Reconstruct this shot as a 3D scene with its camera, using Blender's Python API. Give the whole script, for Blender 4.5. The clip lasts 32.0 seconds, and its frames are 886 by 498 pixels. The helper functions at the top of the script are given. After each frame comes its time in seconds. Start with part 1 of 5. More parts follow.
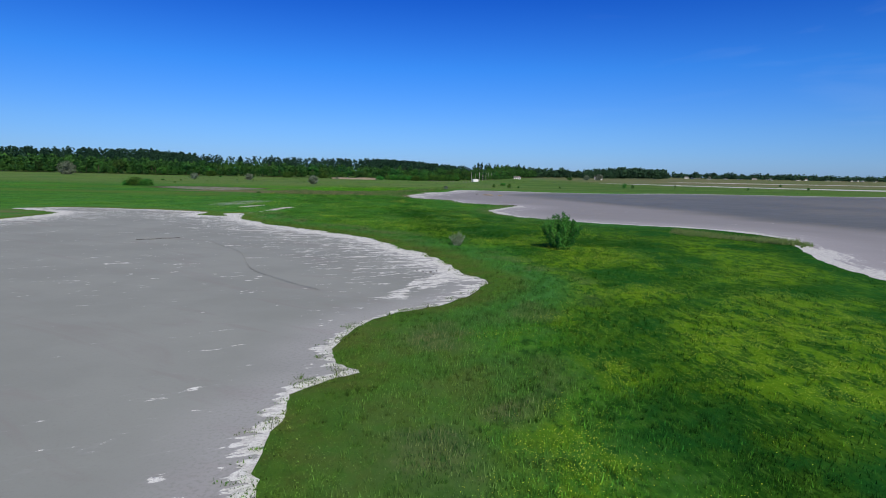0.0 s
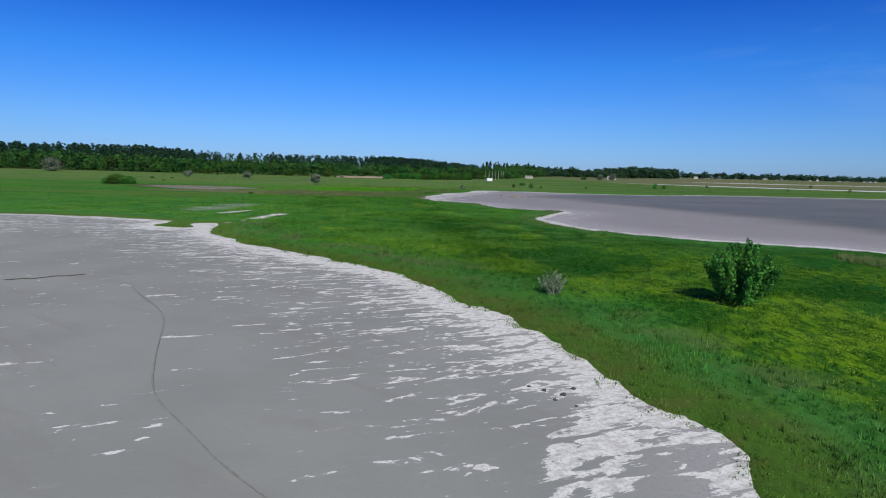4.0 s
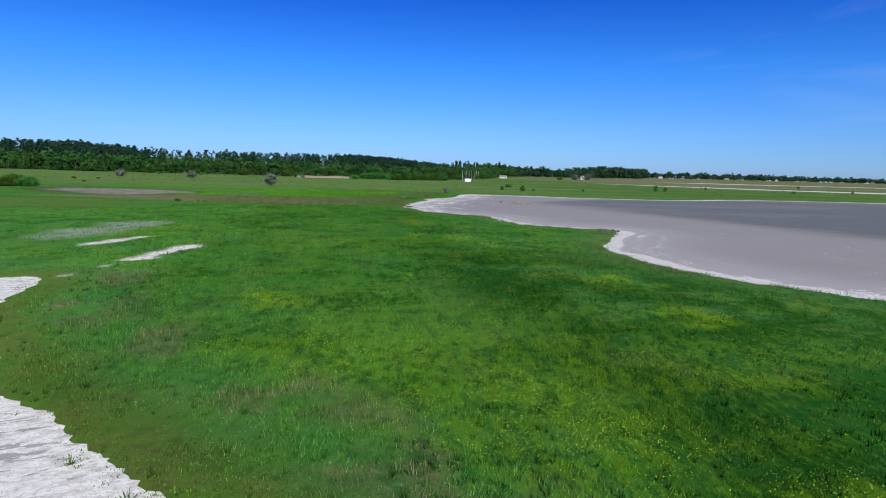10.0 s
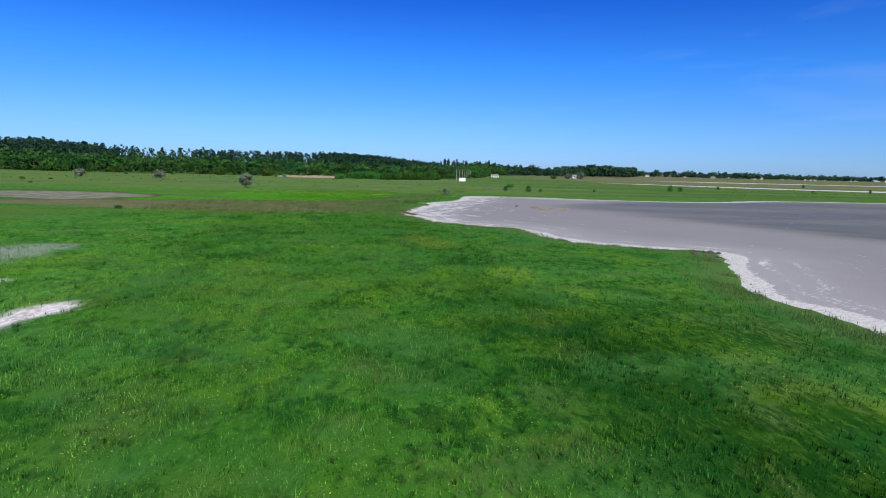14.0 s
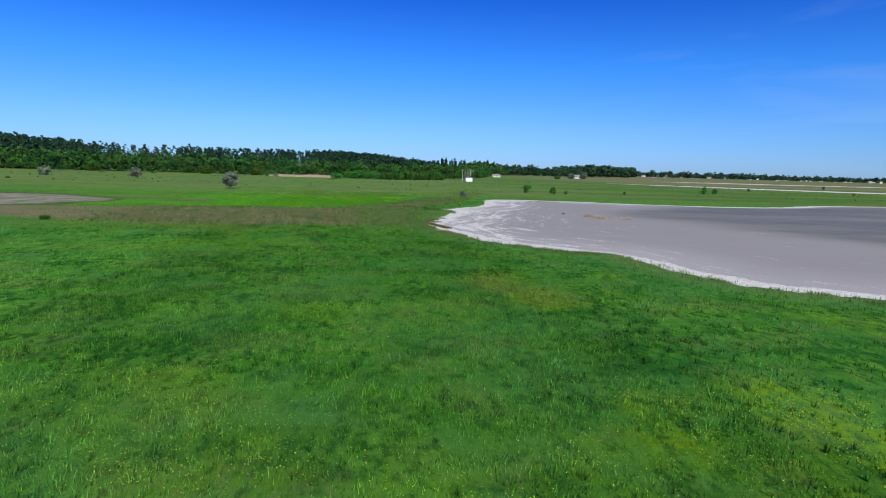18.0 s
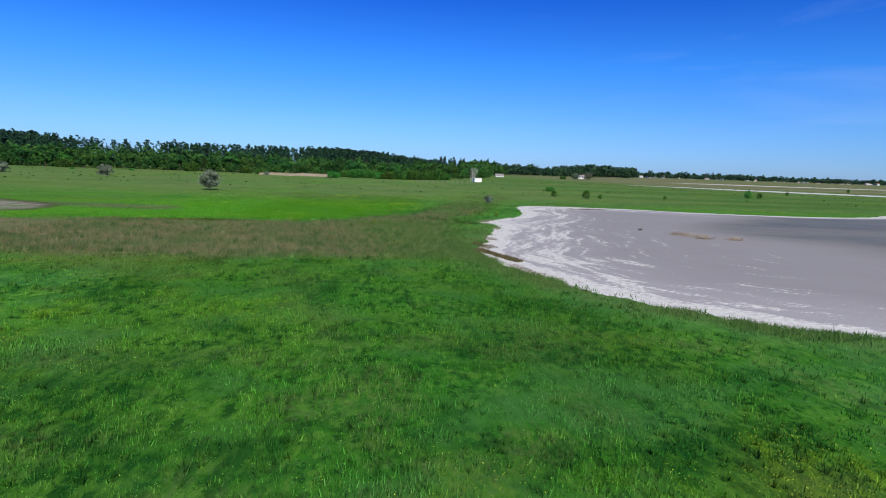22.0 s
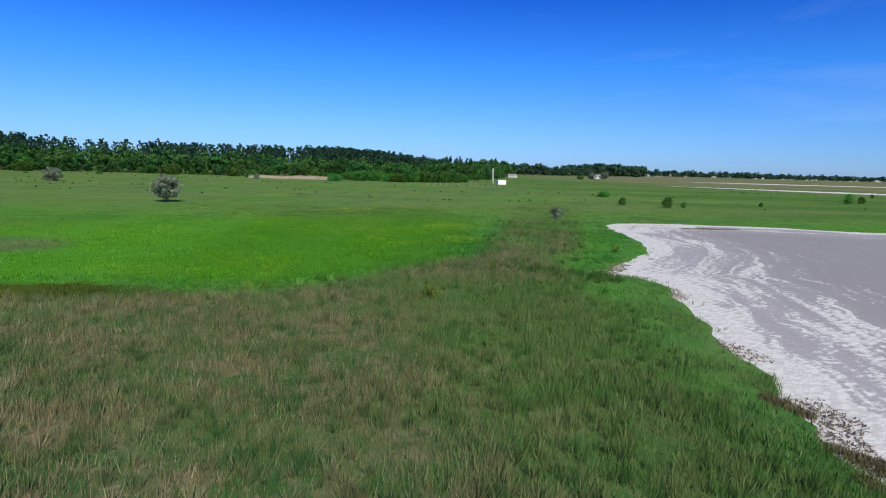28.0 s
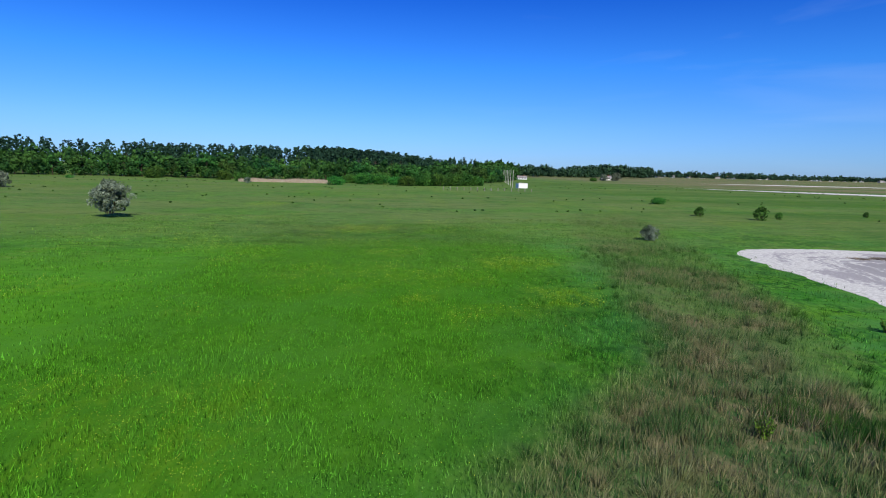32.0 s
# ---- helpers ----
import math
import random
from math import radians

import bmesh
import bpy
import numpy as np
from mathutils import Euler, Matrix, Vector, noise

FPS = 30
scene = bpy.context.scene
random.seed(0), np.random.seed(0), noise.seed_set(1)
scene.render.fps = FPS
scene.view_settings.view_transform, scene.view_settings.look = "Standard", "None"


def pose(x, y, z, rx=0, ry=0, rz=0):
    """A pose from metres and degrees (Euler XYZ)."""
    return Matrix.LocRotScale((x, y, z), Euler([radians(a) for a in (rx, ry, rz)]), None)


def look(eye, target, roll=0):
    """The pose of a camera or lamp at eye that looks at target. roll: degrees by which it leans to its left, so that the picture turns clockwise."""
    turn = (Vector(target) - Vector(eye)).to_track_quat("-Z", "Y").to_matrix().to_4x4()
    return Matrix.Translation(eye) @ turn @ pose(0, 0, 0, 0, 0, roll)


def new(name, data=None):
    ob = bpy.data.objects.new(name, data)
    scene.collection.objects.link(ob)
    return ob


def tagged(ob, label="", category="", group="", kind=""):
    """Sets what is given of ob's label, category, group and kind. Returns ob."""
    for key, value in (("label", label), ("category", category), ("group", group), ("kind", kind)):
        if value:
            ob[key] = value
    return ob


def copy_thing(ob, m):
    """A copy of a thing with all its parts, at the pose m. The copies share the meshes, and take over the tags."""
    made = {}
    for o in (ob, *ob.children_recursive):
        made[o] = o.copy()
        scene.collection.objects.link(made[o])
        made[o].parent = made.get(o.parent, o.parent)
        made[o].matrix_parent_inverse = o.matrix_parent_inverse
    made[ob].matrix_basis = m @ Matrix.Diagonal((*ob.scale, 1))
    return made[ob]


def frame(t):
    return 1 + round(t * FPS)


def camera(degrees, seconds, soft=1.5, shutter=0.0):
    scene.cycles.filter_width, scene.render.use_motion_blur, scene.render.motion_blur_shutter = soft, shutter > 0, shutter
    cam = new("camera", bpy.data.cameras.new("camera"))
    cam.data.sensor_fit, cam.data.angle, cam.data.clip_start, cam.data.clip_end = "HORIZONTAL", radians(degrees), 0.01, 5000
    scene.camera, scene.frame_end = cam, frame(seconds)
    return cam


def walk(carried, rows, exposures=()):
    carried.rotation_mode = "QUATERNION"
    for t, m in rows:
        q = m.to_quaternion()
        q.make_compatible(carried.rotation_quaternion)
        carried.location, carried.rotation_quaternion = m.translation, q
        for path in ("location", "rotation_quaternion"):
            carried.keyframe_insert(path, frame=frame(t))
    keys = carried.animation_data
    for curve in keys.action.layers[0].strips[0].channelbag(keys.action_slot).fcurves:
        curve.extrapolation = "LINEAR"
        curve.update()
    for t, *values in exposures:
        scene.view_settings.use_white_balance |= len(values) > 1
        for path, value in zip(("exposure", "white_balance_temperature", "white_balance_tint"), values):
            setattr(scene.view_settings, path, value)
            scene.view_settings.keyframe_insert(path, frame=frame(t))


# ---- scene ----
cam = camera(74.0, 32.0, soft=1.0)
PATH = [
    (0.0, pose(-0.00, 0.00, 6.54, 82.53, -1.09, -0.00)),
    (0.5, pose(-0.54, 2.74, 6.49, 82.51, -1.16, 0.23)),
    (1.0, pose(-1.04, 5.50, 6.45, 82.49, -1.22, 0.27)),
    (1.5, pose(-1.56, 8.27, 6.41, 82.48, -1.26, 0.32)),
    (2.0, pose(-2.09, 11.05, 6.37, 82.45, -1.30, 0.40)),
    (2.5, pose(-2.63, 13.82, 6.33, 82.41, -1.35, 0.56)),
    (3.0, pose(-3.14, 16.56, 6.29, 82.38, -1.37, 0.54)),
    (3.5, pose(-3.65, 19.27, 6.27, 82.38, -1.37, 0.49)),
    (4.0, pose(-4.16, 21.93, 6.26, 82.40, -1.33, 0.40)),
    (4.5, pose(-4.69, 24.54, 6.26, 82.42, -1.29, 0.19)),
    (6.5, pose(-6.62, 34.49, 6.41, 82.35, -1.53, -1.54)),
    (7.0, pose(-7.00, 37.05, 6.42, 82.33, -1.55, -1.79)),
    (7.5, pose(-7.35, 39.58, 6.42, 82.31, -1.56, -1.81)),
    (8.0, pose(-7.65, 42.18, 6.42, 82.31, -1.54, -1.86)),
    (8.5, pose(-7.93, 44.80, 6.42, 82.33, -1.51, -2.03)),
    (9.0, pose(-8.25, 47.43, 6.40, 82.37, -1.50, -2.29)),
    (9.5, pose(-8.62, 50.06, 6.39, 82.38, -1.49, -2.66)),
    (10.0, pose(-8.93, 52.72, 6.38, 82.40, -1.49, -3.07)),
    (10.5, pose(-9.27, 55.38, 6.38, 82.41, -1.49, -3.35)),
    (11.0, pose(-9.58, 58.00, 6.39, 82.41, -1.50, -3.67)),
    (11.5, pose(-9.90, 60.46, 6.39, 82.40, -1.52, -3.83)),
    (12.0, pose(-10.17, 62.91, 6.38, 82.37, -1.52, -3.95)),
    (12.5, pose(-10.45, 65.37, 6.36, 82.37, -1.51, -4.07)),
    (13.0, pose(-10.74, 67.85, 6.33, 82.38, -1.49, -4.20)),
    (13.5, pose(-11.07, 70.35, 6.28, 82.35, -1.43, -4.34)),
    (14.0, pose(-11.41, 72.91, 6.23, 82.33, -1.37, -4.52)),
    (14.5, pose(-11.82, 75.55, 6.19, 82.33, -1.34, -4.69)),
    (16.5, pose(-13.66, 86.05, 5.97, 82.32, -1.48, -4.98)),
    (17.0, pose(-14.13, 88.71, 5.96, 82.32, -1.51, -5.04)),
    (17.5, pose(-14.59, 91.38, 5.95, 82.32, -1.54, -5.11)),
    (18.0, pose(-15.02, 94.08, 5.95, 82.31, -1.57, -5.22)),
    (18.5, pose(-15.41, 96.78, 5.94, 82.29, -1.61, -5.31)),
    (19.0, pose(-15.76, 99.51, 5.93, 82.28, -1.66, -5.39)),
    (19.5, pose(-16.12, 102.29, 5.91, 82.25, -1.72, -5.49)),
    (20.0, pose(-16.45, 105.06, 5.90, 82.22, -1.78, -5.59)),
    (20.5, pose(-16.81, 107.84, 5.91, 82.21, -1.84, -5.68)),
    (21.0, pose(-17.19, 110.56, 5.92, 82.20, -1.88, -5.75)),
    (21.5, pose(-17.53, 113.12, 5.95, 82.20, -1.94, -5.76)),
    (22.0, pose(-17.94, 115.65, 5.97, 82.21, -1.98, -5.77)),
    (22.5, pose(-18.39, 118.24, 6.01, 82.23, -2.01, -5.83)),
    (23.0, pose(-18.84, 120.86, 6.04, 82.26, -2.03, -5.89)),
    (23.5, pose(-19.22, 123.51, 6.06, 82.27, -2.05, -5.94)),
    (24.0, pose(-19.58, 126.19, 6.07, 82.28, -2.05, -5.96)),
    (24.5, pose(-19.84, 128.86, 6.08, 82.27, -2.02, -5.93)),
    (26.5, pose(-20.50, 139.58, 6.05, 82.25, -1.81, -5.80)),
    (27.0, pose(-20.66, 142.27, 6.05, 82.23, -1.73, -5.78)),
    (27.5, pose(-20.81, 144.98, 6.05, 82.20, -1.64, -5.77)),
    (28.0, pose(-20.99, 147.74, 6.05, 82.20, -1.57, -5.78)),
    (28.5, pose(-21.21, 150.55, 6.05, 82.18, -1.51, -5.79)),
    (29.0, pose(-21.43, 153.25, 6.04, 82.17, -1.46, -5.75)),
    (29.5, pose(-21.65, 155.96, 6.04, 82.18, -1.43, -5.72)),
    (30.0, pose(-21.93, 158.68, 6.03, 82.20, -1.39, -5.67)),
    (30.5, pose(-22.23, 161.38, 6.02, 82.23, -1.37, -5.64)),
    (31.0, pose(-22.55, 164.12, 6.03, 82.27, -1.37, -5.64)),
    (31.5, pose(-22.91, 166.99, 6.04, 82.31, -1.38, -5.68)),
    (32.0, pose(-23.24, 169.86, 6.05, 82.35, -1.41, -5.87)),
]
EXPOSURES = [(0.0, -0.1), (7.0, -0.12), (9.0, 0.0), (11.0, 0.2), (32.0, 0.2)]
walk(cam, PATH, EXPOSURES)

# ---- sky and sun ----
SUN_AZ, SUN_EL = radians(165.0), radians(40.0)  # azimuth clockwise from +y
world = bpy.data.worlds.new("sky")
scene.world = world
world.use_nodes = True
wn = world.node_tree
sky = wn.nodes.new("ShaderNodeTexSky")
sky.sky_type, sky.sun_disc = "NISHITA", False
sky.sun_elevation, sky.sun_rotation = SUN_EL, SUN_AZ
sky.altitude, sky.air_density, sky.dust_density, sky.ozone_density = 100, 1.0, 0.3, 4.0
# clear deep-blue air that pales towards the horizon
aim = wn.nodes.new("ShaderNodeTexCoord")
parts = wn.nodes.new("ShaderNodeSeparateXYZ")
wn.links.new(aim.outputs["Generated"], parts.inputs[0])
pale = wn.nodes.new("ShaderNodeValToRGB")
while len(pale.color_ramp.elements) < 5:
    pale.color_ramp.elements.new(0.5)
for e, (at, c) in zip(pale.color_ramp.elements, ((0.0, (0.41, 0.67, 1.32)), (0.07, (0.34, 0.65, 1.25)), (0.165, (0.165, 0.59, 1.32)), (0.27, (0.060, 0.36, 1.16)), (0.6, (0.055, 0.30, 1.0)))):
    e.position, e.color = at, (*[v / 1.5 for v in c], 1)
wn.links.new(parts.outputs[2], pale.inputs[0])
tint = wn.nodes.new("ShaderNodeMix")
tint.data_type, tint.blend_type = "RGBA", "MULTIPLY"
tint.inputs[0].default_value = 1.0
wn.links.new(sky.outputs[0], tint.inputs[6])
wn.links.new(pale.outputs[0], tint.inputs[7])
# faint high wisps to the east
wisp_at = wn.nodes.new("ShaderNodeMapping")
wisp_at.inputs["Rotation"].default_value = (0.0, 0.75, 0.2)
wisp_at.inputs["Scale"].default_value = (1.6, 1.0, 9.0)
wn.links.new(aim.outputs["Generated"], wisp_at.inputs["Vector"])
wisp = wn.nodes.new("ShaderNodeTexNoise")
wisp.inputs["Scale"].default_value, wisp.inputs["Detail"].default_value, wisp.inputs["Distortion"].default_value = 1.5, 5.0, 0.6
wn.links.new(wisp_at.outputs[0], wisp.inputs["Vector"])
thin = wn.nodes.new("ShaderNodeMapRange")
thin.inputs["From Min"].default_value, thin.inputs["From Max"].default_value, thin.inputs["To Max"].default_value = 0.50, 0.78, 0.13
wn.links.new(wisp.outputs["Fac"], thin.inputs["Value"])
east_part = wn.nodes.new("ShaderNodeMapRange")
east_part.inputs["From Min"].default_value, east_part.inputs["From Max"].default_value = 0.05, 0.5
wn.links.new(parts.outputs[0], east_part.inputs["Value"])
veil = wn.nodes.new("ShaderNodeMath")
veil.operation = "MULTIPLY"
wn.links.new(thin.outputs[0], veil.inputs[0])
wn.links.new(east_part.outputs[0], veil.inputs[1])
cloud = wn.nodes.new("ShaderNodeMix")
cloud.data_type = "RGBA"
cloud.inputs[7].default_value = (4.2, 5.0, 6.2, 1)
wn.links.new(veil.outputs[0], cloud.inputs[0])
wn.links.new(tint.outputs[2], cloud.inputs[6])
wn.links.new(cloud.outputs[2], wn.nodes["Background"].inputs[0])
wn.nodes["Background"].inputs[1].default_value = 0.15
sun = new("sun", bpy.data.lights.new("sun", "SUN"))
sun.data.energy, sun.data.angle, sun.data.color = 4.4, radians(0.55), (1.0, 0.93, 0.80)
to_sun = Vector((math.sin(SUN_AZ) * math.cos(SUN_EL), math.cos(SUN_AZ) * math.cos(SUN_EL), math.sin(SUN_EL)))
sun.matrix_world = look(to_sun * 100, (0, 0, 0))

# ---- plan, in metres ----
LAKE_WEST = [(-3.9, -6.0), (-3.9, 10.9), (-4.3, 14.4), (-3.9, 17.2), (-2.5, 18.4), (-3.7, 19.9), (-3.6, 23.4), (-2.3, 26.4), (-0.6, 27.5), (1.3, 30.3), (2.5,
             33.2), (2.6, 35.6), (1.1, 39.1), (0.6, 41.5), (-1.8, 48.3), (-3.4, 49.7), (-6.2, 55.9), (-9.2, 59.1), (-12.0, 62.0), (-16.6, 66.2), (-20.0, 68.5),
             (-22.6, 72.2), (-26.6, 77.0), (-28.7, 85.5), (-31.5, 84.6), (-29.8, 80.7), (-34.0, 81.4), (-34.9, 86.9), (-44.2, 89.9), (-57.3, 91.1), (-61.3, 86.2),
             (-52.6, 80.5), (-52.4, 69.6), (-59.8, 49.0), (-73.0, 19.5), (-78.4, -25.0), (-39.2, -48.0), (-11.8, -36.0)]
LAKE_EAST = [(6.4, 215.5), (1.8, 196.6), (-2.2, 188.8), (-7.4, 181.8), (-5.5, 179.1), (-7.4, 171.8), (-9.2, 163.9), (-10.9, 159.2), (-10.5, 153.9), (-8.7, 148.4),
             (-7.5, 144.3), (-4.5, 140.6), (-0.4, 137.1), (1.9, 135.3), (3.3, 128.8), (5.2, 124.4), (9.7, 121.2), (13.9, 119.1), (14.2, 117.2), (9.7, 107.3), (8.0,
             102.8), (8.4, 98.2), (8.6, 94.3), (10.7, 90.1), (14.3, 85.1), (20.1, 80.1), (26.1, 77.2), (33.1, 73.6), (37.0, 65.3), (32.9, 52.3), (30.5, 46.0),
             (29.1, 37.4), (29.6, 21.5), (37.3, 3.9), (60.8, -20.0), (147.0, -45.0), (313.6, -20.0), (393.2, 111.5), (309.0, 229.1), (226.6, 241.6), (154.5,
             223.9), (107.1, 223.9), (84.5, 220.7), (68.0, 210.9), (51.5, 207.8), (35.0, 210.4), (22.7, 215.5)]
REEDS = [(-76.8, 163.1), (-59.5, 171.3), (-39.0, 173.8), (-25.7, 175.4), (-19.6, 181.6), (-14.6, 188.3), (-11.8, 198.0), (-8.9, 209.3), (-4.1, 227.0), (1.5,
         245.8), (9.3, 246.8), (8.2, 234.3), (3.1, 220.7), (-1.6, 204.2), (-4.6, 193.9), (-9.5, 183.7), (-10.1, 175.4), (-11.5, 165.1), (-12.2, 155.4), (-13.6,
         152.0), (-23.5, 152.4), (-33.7, 152.4), (-49.0, 154.9)]
MUD = [(-58.0, 179.0), (-58.0, 189.0), (-70.0, 197.0), (-84.0, 199.0), (-90.0, 191.0), (-84.0, 180.0), (-73.0, 171.5), (-63.0, 170.5)]
LUSH = [(-71.9, 175.4), (-39.1, 176.5), (-24.7, 178.5), (-16.5, 187.8), (-11.3, 204.2), (-9.3, 216.5), (-24.7, 218.6), (-51.5, 208.3), (-77.2, 193.9)]


def catmull(poly, n=5):
    p = np.array(poly, float)
    a, b, c, d = np.roll(p, 1, 0), p, np.roll(p, -1, 0), np.roll(p, -2, 0)
    out = []
    for k in range(n):
        t = k / n
        out.append(0.5 * (2 * b + (c - a) * t + (2 * a - 5 * b + 4 * c - d) * t * t + (3 * b - a - 3 * c + d) * t ** 3))
    return np.stack(out, 1).reshape(-1, 2)


def signed(poly, x, y, n=5):
    """Distance to the outline, positive inside."""
    p = catmull(poly, n)
    q = np.roll(p, -1, 0)
    best = np.full(x.shape, 1e9)
    inside = np.zeros(x.shape, bool)
    for (ax, ay), (bx, by) in zip(p, q):
        ex, ey = bx - ax, by - ay
        t = np.clip(((x - ax) * ex + (y - ay) * ey) / (ex * ex + ey * ey + 1e-9), 0, 1)
        best = np.minimum(best, (x - ax - t * ex) ** 2 + (y - ay - t * ey) ** 2)
        if abs(by - ay) > 1e-9:
            inside ^= ((ay > y) != (by > y)) & (x < ex * (y - ay) / (by - ay) + ax)
    return np.where(inside, 1, -1) * np.sqrt(best)


def lattice(ix, iy, seed):
    h = (ix.astype(np.int64) * 374761393 + iy.astype(np.int64) * 668265263 + seed * 1442695041) & 0x7FFFFFFF
    h = ((h ^ (h >> 13)) * 1274126177) & 0x7FFFFFFF
    return ((h ^ (h >> 16)) & 0xFFFFFF) / float(0xFFFFFF)


def fbm(x, y, size, seed=0, octaves=3):
    """Smooth noise between about 0 and 1."""
    total, amp, norm = 0, 1.0, 0
    for o in range(octaves):
        u, v = x / size * 2 ** o, y / size * 2 ** o
        iu, iv = np.floor(u), np.floor(v)
        fu, fv = u - iu, v - iv
        fu, fv = fu * fu * (3 - 2 * fu), fv * fv * (3 - 2 * fv)
        s = seed + 17 * o
        a, b = lattice(iu, iv, s), lattice(iu + 1, iv, s)
        c, d = lattice(iu, iv + 1, s), lattice(iu + 1, iv + 1, s)
        total = total + amp * ((a * (1 - fu) + b * fu) * (1 - fv) + (c * (1 - fu) + d * fu) * fv)
        norm += amp
        amp *= 0.5
    return total / norm


def step(a, b, v):
    t = np.clip((v - a) / (b - a), 0, 1)
    return t * t * (3 - 2 * t)


def capsule(x, y, ax, ay, bx, by, r):
    t = np.clip(((x - ax) * (bx - ax) + (y - ay) * (by - ay)) / ((bx - ax) ** 2 + (by - ay) ** 2), 0, 1)
    return r - np.hypot(x - ax - t * (bx - ax), y - ay - t * (by - ay))


# centres and half widths of flower patches and of beds of darker herbs
FLOWER_PATCHES = [(3.8, 77.5, 1.6), (-15.5, 79.5, 1.5), (-2.4, 102.4, 1.2), (-12.7, 83.2, 0.8), (3.3, 87.1, 1.6), (-30, 138.5, 1.3), (-32.3, 135.2, 1.0), (-8.6, 126, 1.0),
                  (-8.1, 119.2, 1.4), (-4.5, 107.8, 2.2), (-9.0, 107.9, 1.2), (-17.6, 106, 0.8), (-14.6, 206.6, 2.2), (-14.5, 197, 2.0), (-21.9, 195.3, 1.0), (-24.9, 227.5, 2.6),
                  (-40.1, 258, 3.0), (-27.1, 175.3, 0.4), (-23, 177.6, 0.3), (-8.7, 106.1, 0.9), (9.3, 42.5, 2.2), (10.6, 30.9, 2.2), (5.4, 25.1, 1.5), (6.2, 18.5, 1.4), (11.4, 23, 1.6)]
DARK_BEDS = [(15.8, 47.4, 1.8), (13.1, 37.3, 1.2), (14.1, 28.5, 1.6), (6.8, 20.5, 0.8), (5.3, 67.8, 1.6), (17.6, 67.5, 2.2), (9.2, 73.3, 1.8), (10.2, 57.7, 1.5), (-3.1, 88.4, 1.2), (-5.1, 83.5, 1.2),
             (-17.4, 86.4, 1.4), (4.9, 87.8, 1.4), (-19.5, 84.5, 0.9), (-1.9, 94.9, 0.9)]


def spots_at(x, y, spots):
    best = np.full(x.shape, -1e9)
    for cx, cy, r in spots:
        best = np.maximum(best, r - np.hypot(x - cx, (y - cy) * 0.7))
    return best


class Raster:
    """The plan sampled near the path, for the plants."""

    def __init__(self, x0, x1, y0, y1, cell):
        self.x0, self.y0, self.cell = x0, y0, cell
        gx, gy = np.meshgrid(np.arange(x0, x1 + cell, cell), np.arange(y0, y1 + cell, cell))
        self.shape = gx.shape
        self.values = plan(gx, gy)

    def at(self, x, y):
        u = np.clip((x - self.x0) / self.cell, 0, self.shape[1] - 1.001)
        v = np.clip((y - self.y0) / self.cell, 0, self.shape[0] - 1.001)
        return Reading(self.values, u, v)


class Reading:
    """Plan values at given places, worked out when asked for."""

    def __init__(self, values, u, v):
        self.values, self.known = values, {}
        self.i, self.j = u.astype(int), v.astype(int)
        self.fu, self.fv = u - self.i, v - self.j

    def __getitem__(self, key):
        if key not in self.known:
            a, i, j, fu, fv = self.values[key], self.i, self.j, self.fu, self.fv
            self.known[key] = (a[j, i] * (1 - fu) + a[j, i + 1] * fu) * (1 - fv) + (a[j + 1, i] * (1 - fu) + a[j + 1, i + 1] * fu) * fv
        return self.known[key]


